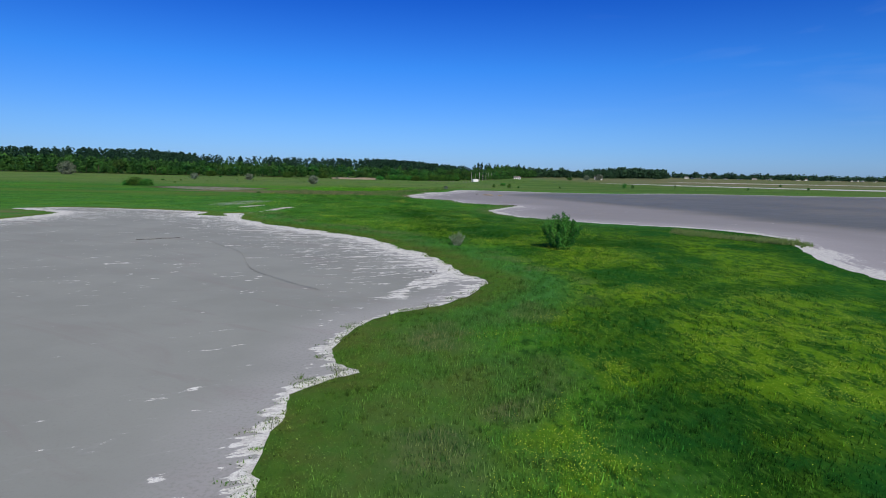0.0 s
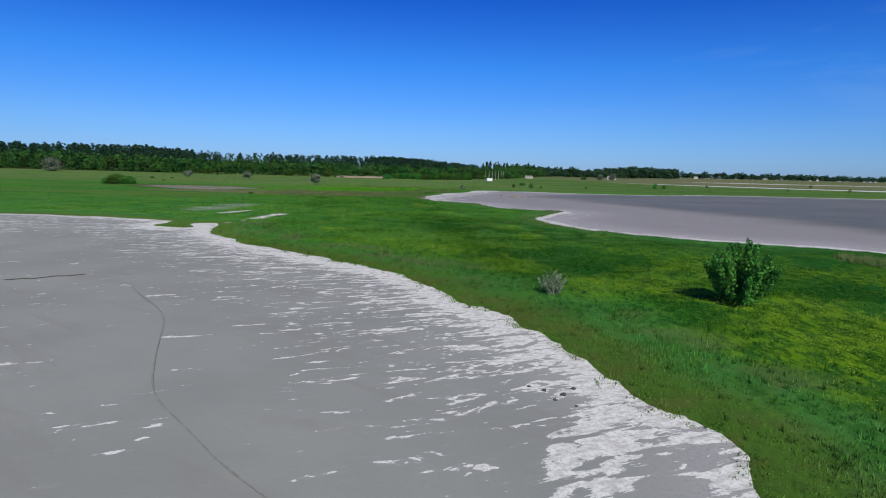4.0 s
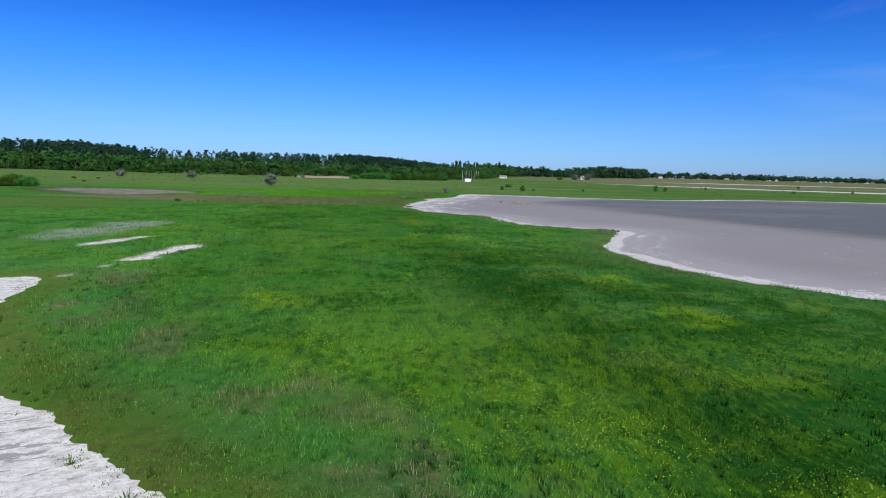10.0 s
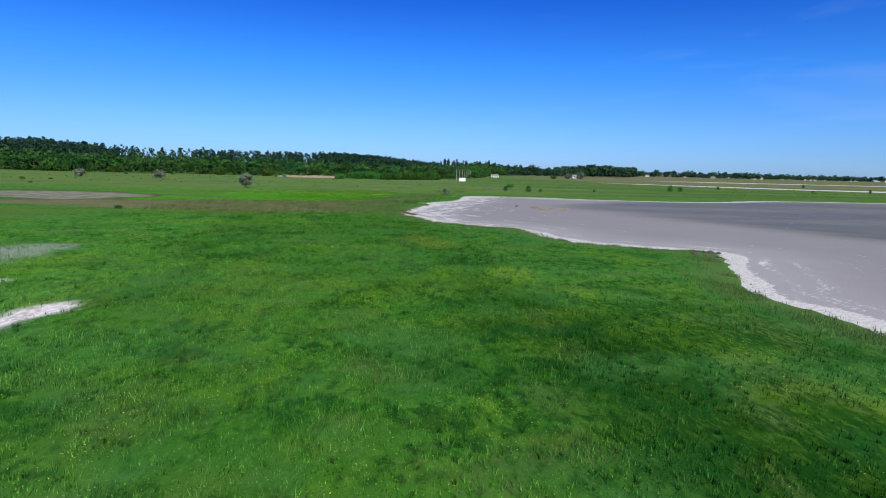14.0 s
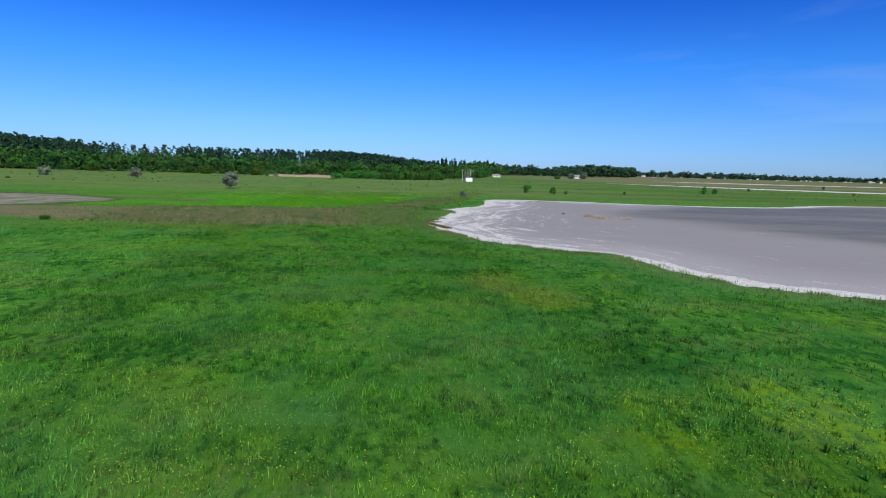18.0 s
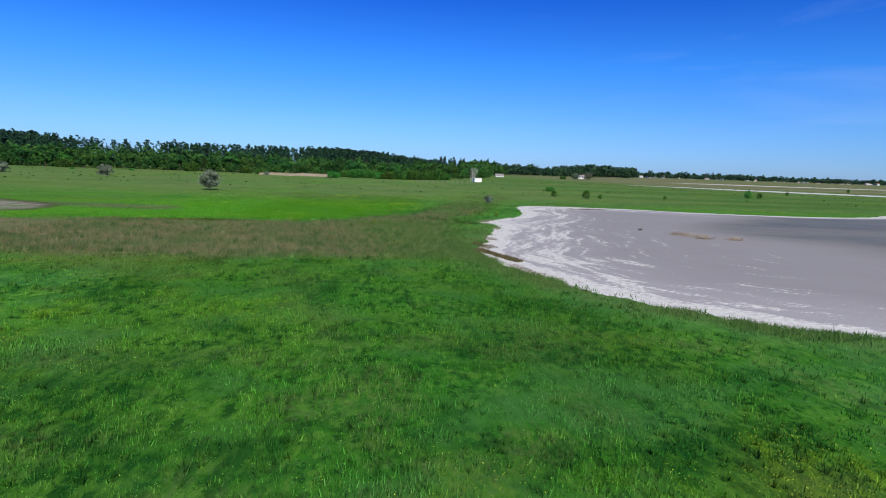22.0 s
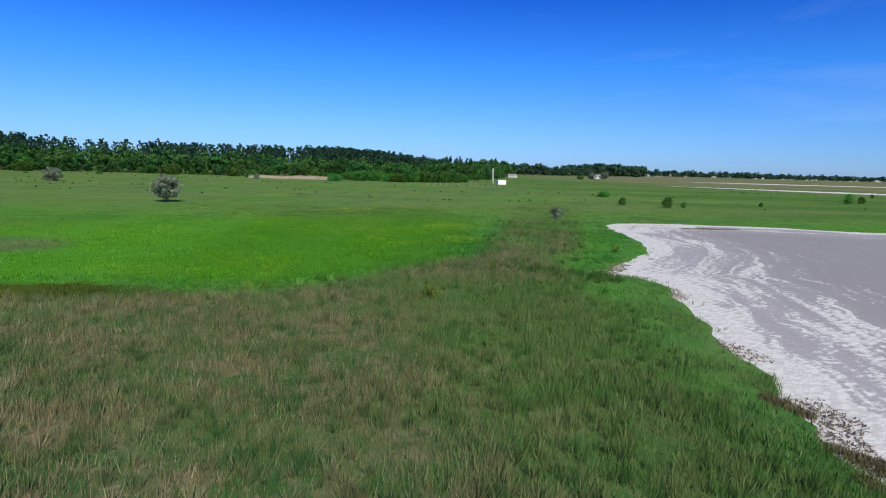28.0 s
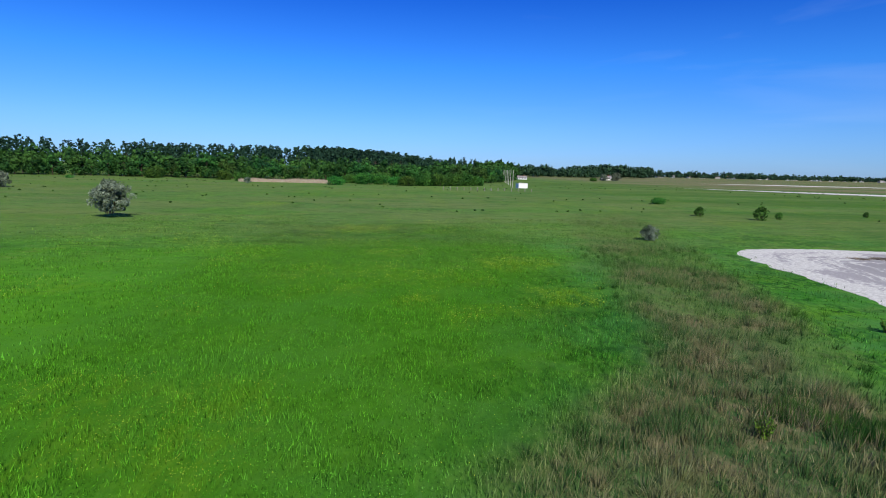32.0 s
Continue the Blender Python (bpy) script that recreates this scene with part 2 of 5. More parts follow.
def plan(x, y):
    """Shore distances and the plant zones at each place."""
    ragged = (fbm(x, y, 1.5, 5, 3) - 0.5) * 1.0 + (fbm(x, y, 6.0, 6, 2) - 0.5) * 0.5
    west = signed(LAKE_WEST, x, y) + ragged
    east = signed(LAKE_EAST, x, y) + ragged
    lake = np.maximum(west, east)
    wob = (fbm(x, y, 9, 11, 3) - 0.5) * 7
    reed = step(-1.6, 1.6, signed(REEDS, x, y, 3) + wob * 0.45)
    reed = reed * (1 - 0.5 * step(0.45, 0.6, fbm(x, y, 3, 14, 3)) * step(176, 190, y + 0.8 * x + 8))
    reed = reed * (1 - 0.4 * step(203, 222, y))
    tufty = step(2.0, 3.2, -west) * step(7.5, 5.0, -west) * step(0.50, 0.60, fbm(x, y, 2.2, 15, 3)) * step(90, 84, y) * step(10, 14, y)
    reed = np.maximum(reed, 0.7 * tufty)
    lush = step(-4, 4, signed(LUSH, x, y, 3) + wob)
    lush = np.maximum(lush, 0.55 * step(0.5, 0.8, fbm(x, y, 26, 71, 2)) * step(165, 200, y))
    mud = step(-2, 2, signed(MUD, x, y, 3) + wob)
    # bare salt pans in the meadow
    pan = np.maximum(capsule(x, y, -27.2, 91.6, -25.5, 98.4, 0.75), capsule(x, y, -33.2, 98.5, -31.6, 103.4, 0.6))
    pan = np.maximum(pan, capsule(x, y, -28.0, 85.8, -27.4, 89.9, 0.0)) + (fbm(x, y, 1.3, 8, 3) - 0.5) * 1.1
    bare = step(-0.25, 0.35, pan)
    grey = step(-2, 1.5, capsule(x, y, -38.3, 103.7, -36.5, 115.6, 2.2) + (fbm(x, y, 3, 9, 3) - 0.5) * 5)
    # olive, drier rim along the west lake; dark rushes along the east lake
    near_w, near_e = -west, -east
    rim = step(3.4, 0.8, near_w + wob * 0.25) * step(-3, 0, near_w + 3)
    rim = np.maximum(rim, 0.75 * step(8, 3, near_w + wob) * step(30, 22, y))
    rush = step(3.6, 1.0, near_e + wob * 0.1) * step(78, 92, y) * step(190, 165, y)
    ruddy = step(-5, 5, capsule(x, y, -122.3, 149.8, -59.0, 142.6, 5) + wob) + step(-4, 4, capsule(x, y, -61.2, 152.9, -30.6, 149.8, 2) + wob)
    straw = step(-1.2, 1.2, capsule(x, y, -9.7, 124.6, -7.8, 120.0, 1.1) + wob * 0.3)
    band = fbm(x / 9, y, 11, 33, 3)
    far_dry = step(395, 470, y) * step(60, 160, x) * (0.55 + 0.5 * band) + 0.75 * step(0.5, 0.66, band) * step(216, 240, y) * step(-10, 40, x)
    far_dry = far_dry + 0.55 * step(0.5, 0.68, fbm(x / 4, y, 14, 34, 3)) * step(120, 140, y) * step(-40, -60, x)
    dry = np.clip(rim + 0.95 * ruddy + 0.75 * straw + far_dry, 0, 1)
    # yellow flowers: a broad drift at the start, single patches later on
    drift = step(0.44, 0.62, fbm(x, y, 6, 21, 3) + 0.10 * step(4, 12, x)) * step(84, 66, y + 0.4 * x) * (1 - 0.25 * step(48, 60, y))
    patches = spots_at(x, y, FLOWER_PATCHES) + (fbm(x, y, 2.4, 22, 3) - 0.5) * 3.2
    flower = np.maximum(0.85 * drift, step(-0.3, 1.0, patches))
    flower = np.maximum(flower, 0.35 * step(0.56, 0.7, fbm(x, y, 4.5, 23, 3)))
    flower = np.maximum(flower, 0.6 * straw) * (1 - reed) * (1 - rim) * step(4.0, 6.5, near_w + wob * 0.3) * step(1.5, 4, near_e)
    # blue-green feather grass along the shores and in soft drifts, dark herb beds, pale seed heads
    blue = step(0.8, 2.2, near_w + wob * 0.15) * step(7.0, 4.2, near_w + wob * 0.35) * step(110, 96, y)
    blue = np.maximum(blue, 0.7 * step(0.50, 0.66, fbm(x, y, 3.6, 24, 3)) * step(66, 80, y))
    blue = np.maximum(blue, 0.8 * step(-1, 2, capsule(x, y, -31, 97, -22, 106, 4.0) + wob * 0.4))
    blue = np.maximum(blue, 0.8 * step(5, 2.5, near_e + wob * 0.2) * step(70, 76, y) * step(190, 175, y))
    deep = step(-0.6, 1.2, spots_at(x, y, DARK_BEDS) + (fbm(x, y, 3, 25, 3) - 0.5) * 4)
    deep = np.maximum(deep, step(0.53, 0.63, fbm(x, y, 2.3, 26, 3)))
    seed = 0.8 * step(0.57, 0.68, fbm(x, y, 1.8, 27, 3)) * (1 - lush) * (1 - step(2, 6, x) * step(80, 66, y))
    sedge = step(-0.8, 0.8, capsule(x, y, -12.9, 183.0, -8.4, 179.2, 1.2) + wob * 0.2)
    sedge = np.maximum(sedge, step(-2, 2, capsule(x, y, -60, 166.0, -41, 165.5, 2.2) + wob * 0.4))
    sedge = np.maximum(sedge, step(-2, 2, capsule(x, y, -58, 192, -46, 190, 3.2) + wob * 0.4))
    pale = step(-1, 1.2, capsule(x, y, -49, 175, -43.5, 172.8, 1.2) + wob * 0.25)
    lush = lush * (1 - 0.95 * sedge) * (1 - pale)
    rush = np.maximum(rush, 0.9 * sedge)
    deep = np.maximum(deep, sedge)
    dry = np.maximum(dry, pale)
    return dict(west=west, east=east, lake=lake, reed=reed, lush=lush, mud=mud, bare=bare, grey=grey, dry=dry, rush=rush, flower=flower, wob=wob,
                blue=blue * (1 - reed), deep=deep, seed=np.maximum(seed, pale))


def rise(x, y):
    """The meadow climbs gently towards the woods."""
    return 1.0 * step(212, 325, y) * step(260, 60, x) + 0.9 * step(-90, -230, x) * step(150, 280, y)


def ground_height(x, y, z):
    d = z["lake"]
    bank = np.where(d > 0, np.maximum(-0.35 * d, -0.3), np.minimum(-0.22 * d, 0.07) + 0.1 * step(1, 14, -d))
    swell = (fbm(x, y, 7, 31, 3) - 0.5) * 0.2 * step(0.5, 4, -d)
    return bank + swell + rise(x, y) - 0.05 * z["bare"] - 0.08 * z["mud"]


# ---- materials ----
def material(name, rough=0.9):
    m = bpy.data.materials.new(name)
    m.use_nodes = True
    b = m.node_tree.nodes["Principled BSDF"]
    b.inputs["Roughness"].default_value = rough
    b.inputs["Specular IOR Level"].default_value = 0.15
    return m, m.node_tree, b


def node(nt, kind, **sets):
    n = nt.nodes.new(kind)
    for k, v in sets.items():
        n.inputs[k].default_value = v
    return n


def place(nt, scale=(1, 1, 1), turn=0.0):
    g = nt.nodes.new("ShaderNodeNewGeometry")
    m = node(nt, "ShaderNodeMapping", Scale=scale, Rotation=(0, 0, turn))
    nt.links.new(g.outputs["Position"], m.inputs["Vector"])
    return m.outputs[0]


def turned(nt, turn, scale):
    m = node(nt, "ShaderNodeMapping", Scale=scale)
    nt.links.new(place(nt, (1, 1, 1), turn), m.inputs["Vector"])
    return m.outputs[0]


def grain(nt, vec, scale, detail=3.0, rough=0.55, distort=0.0):
    n = node(nt, "ShaderNodeTexNoise", Scale=scale, Detail=detail, Roughness=rough, Distortion=distort)
    nt.links.new(vec, n.inputs["Vector"])
    return n.outputs["Fac"]


def ramp(nt, fac, a, b):
    n = node(nt, "ShaderNodeMapRange", **{"From Min": a})
    if isinstance(b, (int, float)):
        n.inputs["From Max"].default_value = b
    else:
        nt.links.new(b, n.inputs["From Max"])
    n.interpolation_type = "SMOOTHSTEP"
    nt.links.new(fac, n.inputs["Value"])
    return n.outputs[0]


def mix(nt, fac, a, b):
    n = nt.nodes.new("ShaderNodeMix")
    n.data_type = "RGBA"
    for s, v in ((n.inputs[0], fac), (n.inputs[6], a), (n.inputs[7], b)):
        if isinstance(v, tuple):
            s.default_value = (*v, 1)
        elif isinstance(v, (int, float)):
            s.default_value = v
        else:
            nt.links.new(v, s)
    return n.outputs[2]


def calc(nt, op, a, b=0.0):
    n = nt.nodes.new("ShaderNodeMath")
    n.operation = op
    for s, v in zip(n.inputs, (a, b)):
        if isinstance(v, (int, float)):
            s.default_value = v
        else:
            nt.links.new(v, s)
    return n.outputs[0]


def zones(nt, name="zone"):
    a = nt.nodes.new("ShaderNodeAttribute")
    a.attribute_name = name
    s = nt.nodes.new("ShaderNodeSeparateColor")
    nt.links.new(a.outputs["Color"], s.inputs[0])
    return s.outputs[0], s.outputs[1], s.outputs[2], a.outputs["Alpha"]


def relief(nt, b, height, strength, distance):
    n = node(nt, "ShaderNodeBump", Strength=strength, Distance=distance)
    nt.links.new(height, n.inputs["Height"])
    nt.links.new(n.outputs[0], b.inputs["Normal"])


def meadow_colour(nt, lift=0.0):
    """Green of the meadow by its zones: dry olive, lush, reeds; alpha carries each blade's own chance, on the ground
    its darkening.
    """
    reed, dry, lush, chance = zones(nt)
    feather, herb, seed, bloom = zones(nt, "tint")
    broad = grain(nt, place(nt, (0.05, 0.09, 0.05)), 1.0, 4, 0.6)
    mid = grain(nt, place(nt, (1, 1, 1)), 0.45, 4, 0.65)
    fine = grain(nt, place(nt, (1, 0.38, 1)), 5.5, 4, 0.65)
    cool = grain(nt, place(nt, (1, 1.4, 1), 0.4), 0.21, 4, 0.6)
    warm = grain(nt, place(nt, (1, 1.3, 1), -0.7), 0.37, 5, 0.62)
    knot = grain(nt, place(nt, (1, 0.5, 1)), 1.7, 5, 0.68)
    col = mix(nt, ramp(nt, broad, 0.35, 0.65), (0.033, 0.168, 0.014), (0.064, 0.205, 0.016))
    col = mix(nt, calc(nt, "MULTIPLY", ramp(nt, cool, 0.5, 0.64), 0.6), col, (0.052, 0.178, 0.036))
    col = mix(nt, calc(nt, "MULTIPLY", ramp(nt, warm, 0.54, 0.70), 0.5), col, (0.095, 0.200, 0.028))
    # dark herb patches and the shade among tufts, both put into the colour
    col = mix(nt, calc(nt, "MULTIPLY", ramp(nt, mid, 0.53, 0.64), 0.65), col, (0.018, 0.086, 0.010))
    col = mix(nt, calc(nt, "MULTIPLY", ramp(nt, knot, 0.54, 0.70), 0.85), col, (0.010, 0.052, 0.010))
    col = mix(nt, calc(nt, "MULTIPLY", ramp(nt, knot, 0.40, 0.30), 0.35), col, (0.100, 0.165, 0.040))
    col = mix(nt, calc(nt, "MULTIPLY", ramp(nt, fine, 0.48, 0.70), 0.45), col, (0.100, 0.225, 0.055))
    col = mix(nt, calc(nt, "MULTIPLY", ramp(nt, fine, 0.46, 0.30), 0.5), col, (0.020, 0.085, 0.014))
    # dark clumps and lit tufts between: their shading painted in as colour noise
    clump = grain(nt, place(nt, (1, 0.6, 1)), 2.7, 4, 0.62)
    clump_shade = calc(nt, "MULTIPLY", ramp(nt, clump, 0.51, 0.60), ramp(nt, cool, 0.56, 0.46))
    col = mix(nt, calc(nt, "MULTIPLY", clump_shade, 0.9), col, (0.012, 0.066, 0.009))
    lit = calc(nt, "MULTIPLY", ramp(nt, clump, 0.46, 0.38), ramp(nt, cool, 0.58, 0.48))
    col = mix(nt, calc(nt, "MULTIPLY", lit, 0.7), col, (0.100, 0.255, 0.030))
    at = nt.nodes.new("ShaderNodeSeparateXYZ")
    nt.links.new(place(nt), at.inputs[0])
    across = calc(nt, "ADD", at.outputs[0], calc(nt, "MULTIPLY", at.outputs[1], 0.15))
    start = calc(nt, "MULTIPLY", calc(nt, "MULTIPLY", ramp(nt, at.outputs[1], 130, 90), ramp(nt, across, 9, 3)), ramp(nt, warm, 0.38, 0.58))
    col = mix(nt, calc(nt, "MULTIPLY", start, 0.25), col, (0.090, 0.225, 0.024))
    deep = calc(nt, "MULTIPLY", ramp(nt, calc(nt, "ADD", at.outputs[0], calc(nt, "MULTIPLY", at.outputs[1], 0.15)), 3.5, 10), ramp(nt, at.outputs[1], 152, 138))
    deep = calc(nt, "MULTIPLY", deep, calc(nt, "SUBTRACT", 1.0, calc(nt, "MULTIPLY", ramp(nt, at.outputs[1], 92, 108), 0.75)))
    deep = calc(nt, "MULTIPLY", deep, ramp(nt, at.outputs[1], 50, 60))
    deep = calc(nt, "ADD", deep, calc(nt, "MULTIPLY", calc(nt, "MULTIPLY", ramp(nt, at.outputs[0], 3, 8), ramp(nt, at.outputs[1], 64, 52)), 1.0))
    rich = mix(nt, ramp(nt, warm, 0.50, 0.64), (0.008, 0.050, 0.004), (0.030, 0.090, 0.006))
    # lit flecks and clump shade again, painted into the dark green
    rich = mix(nt, calc(nt, "MULTIPLY", ramp(nt, fine, 0.48, 0.64), 0.65), rich, (0.062, 0.160, 0.014))
    rich = mix(nt, calc(nt, "MULTIPLY", ramp(nt, clump, 0.52, 0.62), 0.7), rich, (0.007, 0.048, 0.004))
    rich = mix(nt, calc(nt, "MULTIPLY", ramp(nt, mid, 0.5, 0.64), 0.7), rich, (0.008, 0.060, 0.006))
    col = mix(nt, calc(nt, "MULTIPLY", deep, 0.88), col, rich)
    col = mix(nt, calc(nt, "MULTIPLY", herb, calc(nt, "ADD", calc(nt, "MULTIPLY", ramp(nt, clump, 0.42, 0.60), 0.5), 0.3)), col, (0.014, 0.088, 0.012))
    col = mix(nt, calc(nt, "MULTIPLY", feather, calc(nt, "ADD", calc(nt, "MULTIPLY", ramp(nt, knot, 0.58, 0.40), 0.45), 0.3)), col, (0.060, 0.200, 0.042))
    col = mix(nt, calc(nt, "MULTIPLY", seed, calc(nt, "ADD", calc(nt, "MULTIPLY", ramp(nt, fine, 0.38, 0.60), 0.5), 0.05)), col, (0.105, 0.170, 0.042))
    gold = calc(nt, "MULTIPLY", bloom, calc(nt, "ADD", calc(nt, "MULTIPLY", ramp(nt, knot, 0.54, 0.44), 0.6), 0.05))
    col = mix(nt, gold, col, (0.125, 0.255, 0.008))
    col = mix(nt, calc(nt, "MULTIPLY", lush, 0.70), col, (0.070, 0.235, 0.010))
    col = mix(nt, calc(nt, "MULTIPLY", calc(nt, "MULTIPLY", gold, lush), 0.5), col, (0.150, 0.260, 0.010))
    olive = mix(nt, ramp(nt, mid, 0.4, 0.62), (0.074, 0.150, 0.022), (0.106, 0.138, 0.030))
    col = mix(nt, calc(nt, "MULTIPLY", dry, 0.75), col, olive)
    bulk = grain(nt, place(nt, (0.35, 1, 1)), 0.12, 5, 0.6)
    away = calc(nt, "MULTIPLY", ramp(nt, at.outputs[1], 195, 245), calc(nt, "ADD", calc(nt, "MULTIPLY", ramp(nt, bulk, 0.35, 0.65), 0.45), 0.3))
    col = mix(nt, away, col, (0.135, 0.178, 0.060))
    weed = grain(nt, place(nt, (0.4, 1, 1)), 0.9, 6, 0.75)
    off = ramp(nt, at.outputs[1], 185, 230)
    col = mix(nt, calc(nt, "MULTIPLY", calc(nt, "MULTIPLY", off, ramp(nt, weed, 0.52, 0.66)), 0.7), col, (0.035, 0.085, 0.016))
    col = mix(nt, calc(nt, "MULTIPLY", calc(nt, "MULTIPLY", off, ramp(nt, weed, 0.45, 0.33)), 0.5), col, (0.200, 0.215, 0.070))
    lane = grain(nt, place(nt, (0.10, 1, 1)), 0.055, 4, 0.6)
    east_side = ramp(nt, at.outputs[0], 0, 45)
    moist = calc(nt, "MULTIPLY", calc(nt, "MULTIPLY", east_side, ramp(nt, at.outputs[1], 216, 235)), ramp(nt, lane, 0.46, 0.58))
    col = mix(nt, calc(nt, "MULTIPLY", moist, 0.55), col, (0.036, 0.110, 0.014))
    fallow = calc(nt, "MULTIPLY", calc(nt, "MULTIPLY", ramp(nt, at.outputs[0], 70, 150), ramp(nt, at.outputs[1], 385, 440)), ramp(nt, lane, 0.62, 0.40))
    col = mix(nt, calc(nt, "MULTIPLY", fallow, 0.85), col, (0.200, 0.165, 0.105))
    ex = calc(nt, "POWER", calc(nt, "ABSOLUTE", calc(nt, "DIVIDE", calc(nt, "ADD", at.outputs[0], 37.5), 7.5)), 2.0)
    ey = calc(nt, "POWER", calc(nt, "ABSOLUTE", calc(nt, "DIVIDE", calc(nt, "SUBTRACT", at.outputs[1], 174.0), 2.6)), 2.0)
    sedge = ramp(nt, calc(nt, "ADD", calc(nt, "ADD", ex, ey), calc(nt, "MULTIPLY", calc(nt, "SUBTRACT", mid, 0.5), 2.5)), 1.3, 0.6)
    col = mix(nt, calc(nt, "MULTIPLY", sedge, 0.85), col, (0.050, 0.062, 0.008))
    cane = mix(nt, ramp(nt, mid, 0.40, 0.60), (0.155, 0.142, 0.072), (0.070, 0.120, 0.040))
    cane = mix(nt, ramp(nt, knot, 0.50, 0.64), cane, (0.042, 0.118, 0.030))
    tuftn = grain(nt, place(nt, (1, 1, 0.3)), 1.9, 3, 0.6)
    cane = mix(nt, calc(nt, "MULTIPLY", ramp(nt, tuftn, 0.52, 0.68), 0.6), cane, (0.030, 0.055, 0.018))
    cane = mix(nt, calc(nt, "MULTIPLY", ramp(nt, tuftn, 0.44, 0.32), 0.6), cane, (0.215, 0.190, 0.110))
    cane = mix(nt, calc(nt, "MULTIPLY", ramp(nt, chance, 0.50, 0.60), 0.8), cane, (0.168, 0.142, 0.076))
    cane = mix(nt, calc(nt, "MULTIPLY", ramp(nt, chance, 0.86, 0.90), 0.8), cane, (0.205, 0.190, 0.105))
    cane = mix(nt, calc(nt, "MULTIPLY", ramp(nt, chance, 0.30, 0.20), 0.8), cane, (0.048, 0.130, 0.036))
    cane = mix(nt, calc(nt, "MULTIPLY", ramp(nt, at.outputs[1], 186, 208), calc(nt, "ADD", calc(nt, "MULTIPLY", ramp(nt, knot, 0.4, 0.6), 0.5), 0.2)), cane, (0.055, 0.140, 0.024))
    cane = mix(nt, calc(nt, "MULTIPLY", ramp(nt, cool, 0.46, 0.60), 0.4), cane, (0.052, 0.130, 0.032))
    shoreward = calc(nt, "MULTIPLY", ramp(nt, across, 1.5, 9.0), ramp(nt, at.outputs[1], 182, 176))
    cane = mix(nt, calc(nt, "MULTIPLY", shoreward, 0.55), cane, (0.060, 0.150, 0.026))
    col = mix(nt, reed, col, cane)
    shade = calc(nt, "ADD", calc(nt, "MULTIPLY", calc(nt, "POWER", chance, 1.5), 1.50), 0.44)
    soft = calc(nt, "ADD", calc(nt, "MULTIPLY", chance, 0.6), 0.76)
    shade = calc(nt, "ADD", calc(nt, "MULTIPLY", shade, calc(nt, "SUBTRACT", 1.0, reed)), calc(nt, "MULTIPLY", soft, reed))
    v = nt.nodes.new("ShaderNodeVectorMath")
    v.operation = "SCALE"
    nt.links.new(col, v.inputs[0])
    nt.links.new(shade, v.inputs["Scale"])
    return v.outputs[0], mid, fine


grass_mat, nt, b = material("meadow_grass", 0.9)
b.inputs["Specular IOR Level"].default_value = 0.04
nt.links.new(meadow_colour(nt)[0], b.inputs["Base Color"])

ground_mat, nt, b = material("meadow_ground", 0.95)
b.inputs["Specular IOR Level"].default_value = 0.02
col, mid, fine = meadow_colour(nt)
mud, bare, grey, flower = zones(nt, "soil")
speck = grain(nt, place(nt, (1, 0.4, 1)), 7.0, 3, 0.6)
far_gold = calc(nt, "MULTIPLY", flower, calc(nt, "MULTIPLY", ramp(nt, speck, 0.47, 0.62), 0.6))
col = mix(nt, far_gold, col, (0.24, 0.36, 0.018))
mudcol = mix(nt, ramp(nt, mid, 0.35, 0.65), (0.17, 0.150, 0.115), (0.28, 0.255, 0.21))
ring = calc(nt, "MULTIPLY", calc(nt, "MULTIPLY", mud, calc(nt, "SUBTRACT", 1.0, mud)), 3.4)
col = mix(nt, ring, col, (0.055, 0.062, 0.020))
col = mix(nt, calc(nt, "MULTIPLY", calc(nt, "POWER", mud, 2.0), ramp(nt, mid, 0.25, 0.55)), col, mudcol)
col = mix(nt, calc(nt, "MULTIPLY", grey, 0.7), col, (0.30, 0.33, 0.28))
col = mix(nt, bare, col, mix(nt, ramp(nt, fine, 0.35, 0.6), (0.48, 0.42, 0.36), (0.78, 0.76, 0.72)))
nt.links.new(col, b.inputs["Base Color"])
tufts = grain(nt, place(nt, (1, 0.4, 1)), 8.0, 4, 0.7)
relief(nt, b, tufts, 0.7, 0.07)

def calc_top(nt, eastern):
    """Crisp crust edges on the west bed, soft ones on the east bed."""
    return calc(nt, "ADD", 0.58, calc(nt, "MULTIPLY", eastern, 0.16))


lake_mat, nt, b = material("salt_lake_bed", 0.85)
crust, wet, coarse, inward = zones(nt, "bed")
far_in = calc(nt, "MULTIPLY", inward, 40.0)
eastern = calc(nt, "GREATER_THAN", inward, 0.0001)
spot = nt.nodes.new("ShaderNodeSeparateXYZ")
nt.links.new(place(nt), spot.inputs[0])
# streaks lie across the west shore, and along the east shore
streak = grain(nt, turned(nt, -0.40, (0.50, 1.75, 1)), 1.0, 4, 0.58, 1.1)
flow = nt.nodes.new("ShaderNodeCombineXYZ")
nt.links.new(calc(nt, "MULTIPLY", far_in, 0.62), flow.inputs[0])
nt.links.new(calc(nt, "SUBTRACT", calc(nt, "MULTIPLY", spot.outputs[1], 0.13), calc(nt, "MULTIPLY", spot.outputs[0], 0.10)), flow.inputs[1])
along_shore = grain(nt, flow.outputs[0], 1.0, 6, 0.68, 0.5)
flake = grain(nt, turned(nt, -0.40, (1, 1.8, 1)), 2.4, 3, 0.62)
silt = grain(nt, place(nt), 0.16, 4, 0.55)
pits = grain(nt, place(nt), 9.0, 3, 0.6)
crumbs = grain(nt, place(nt), 22.0, 2, 0.6)
swirl = grain(nt, turned(nt, 0.5, (0.10, 0.5, 1)), 1.0, 5, 0.6, 1.2)
band_mix = nt.nodes.new("ShaderNodeMix")
band_mix.data_type = "FLOAT"
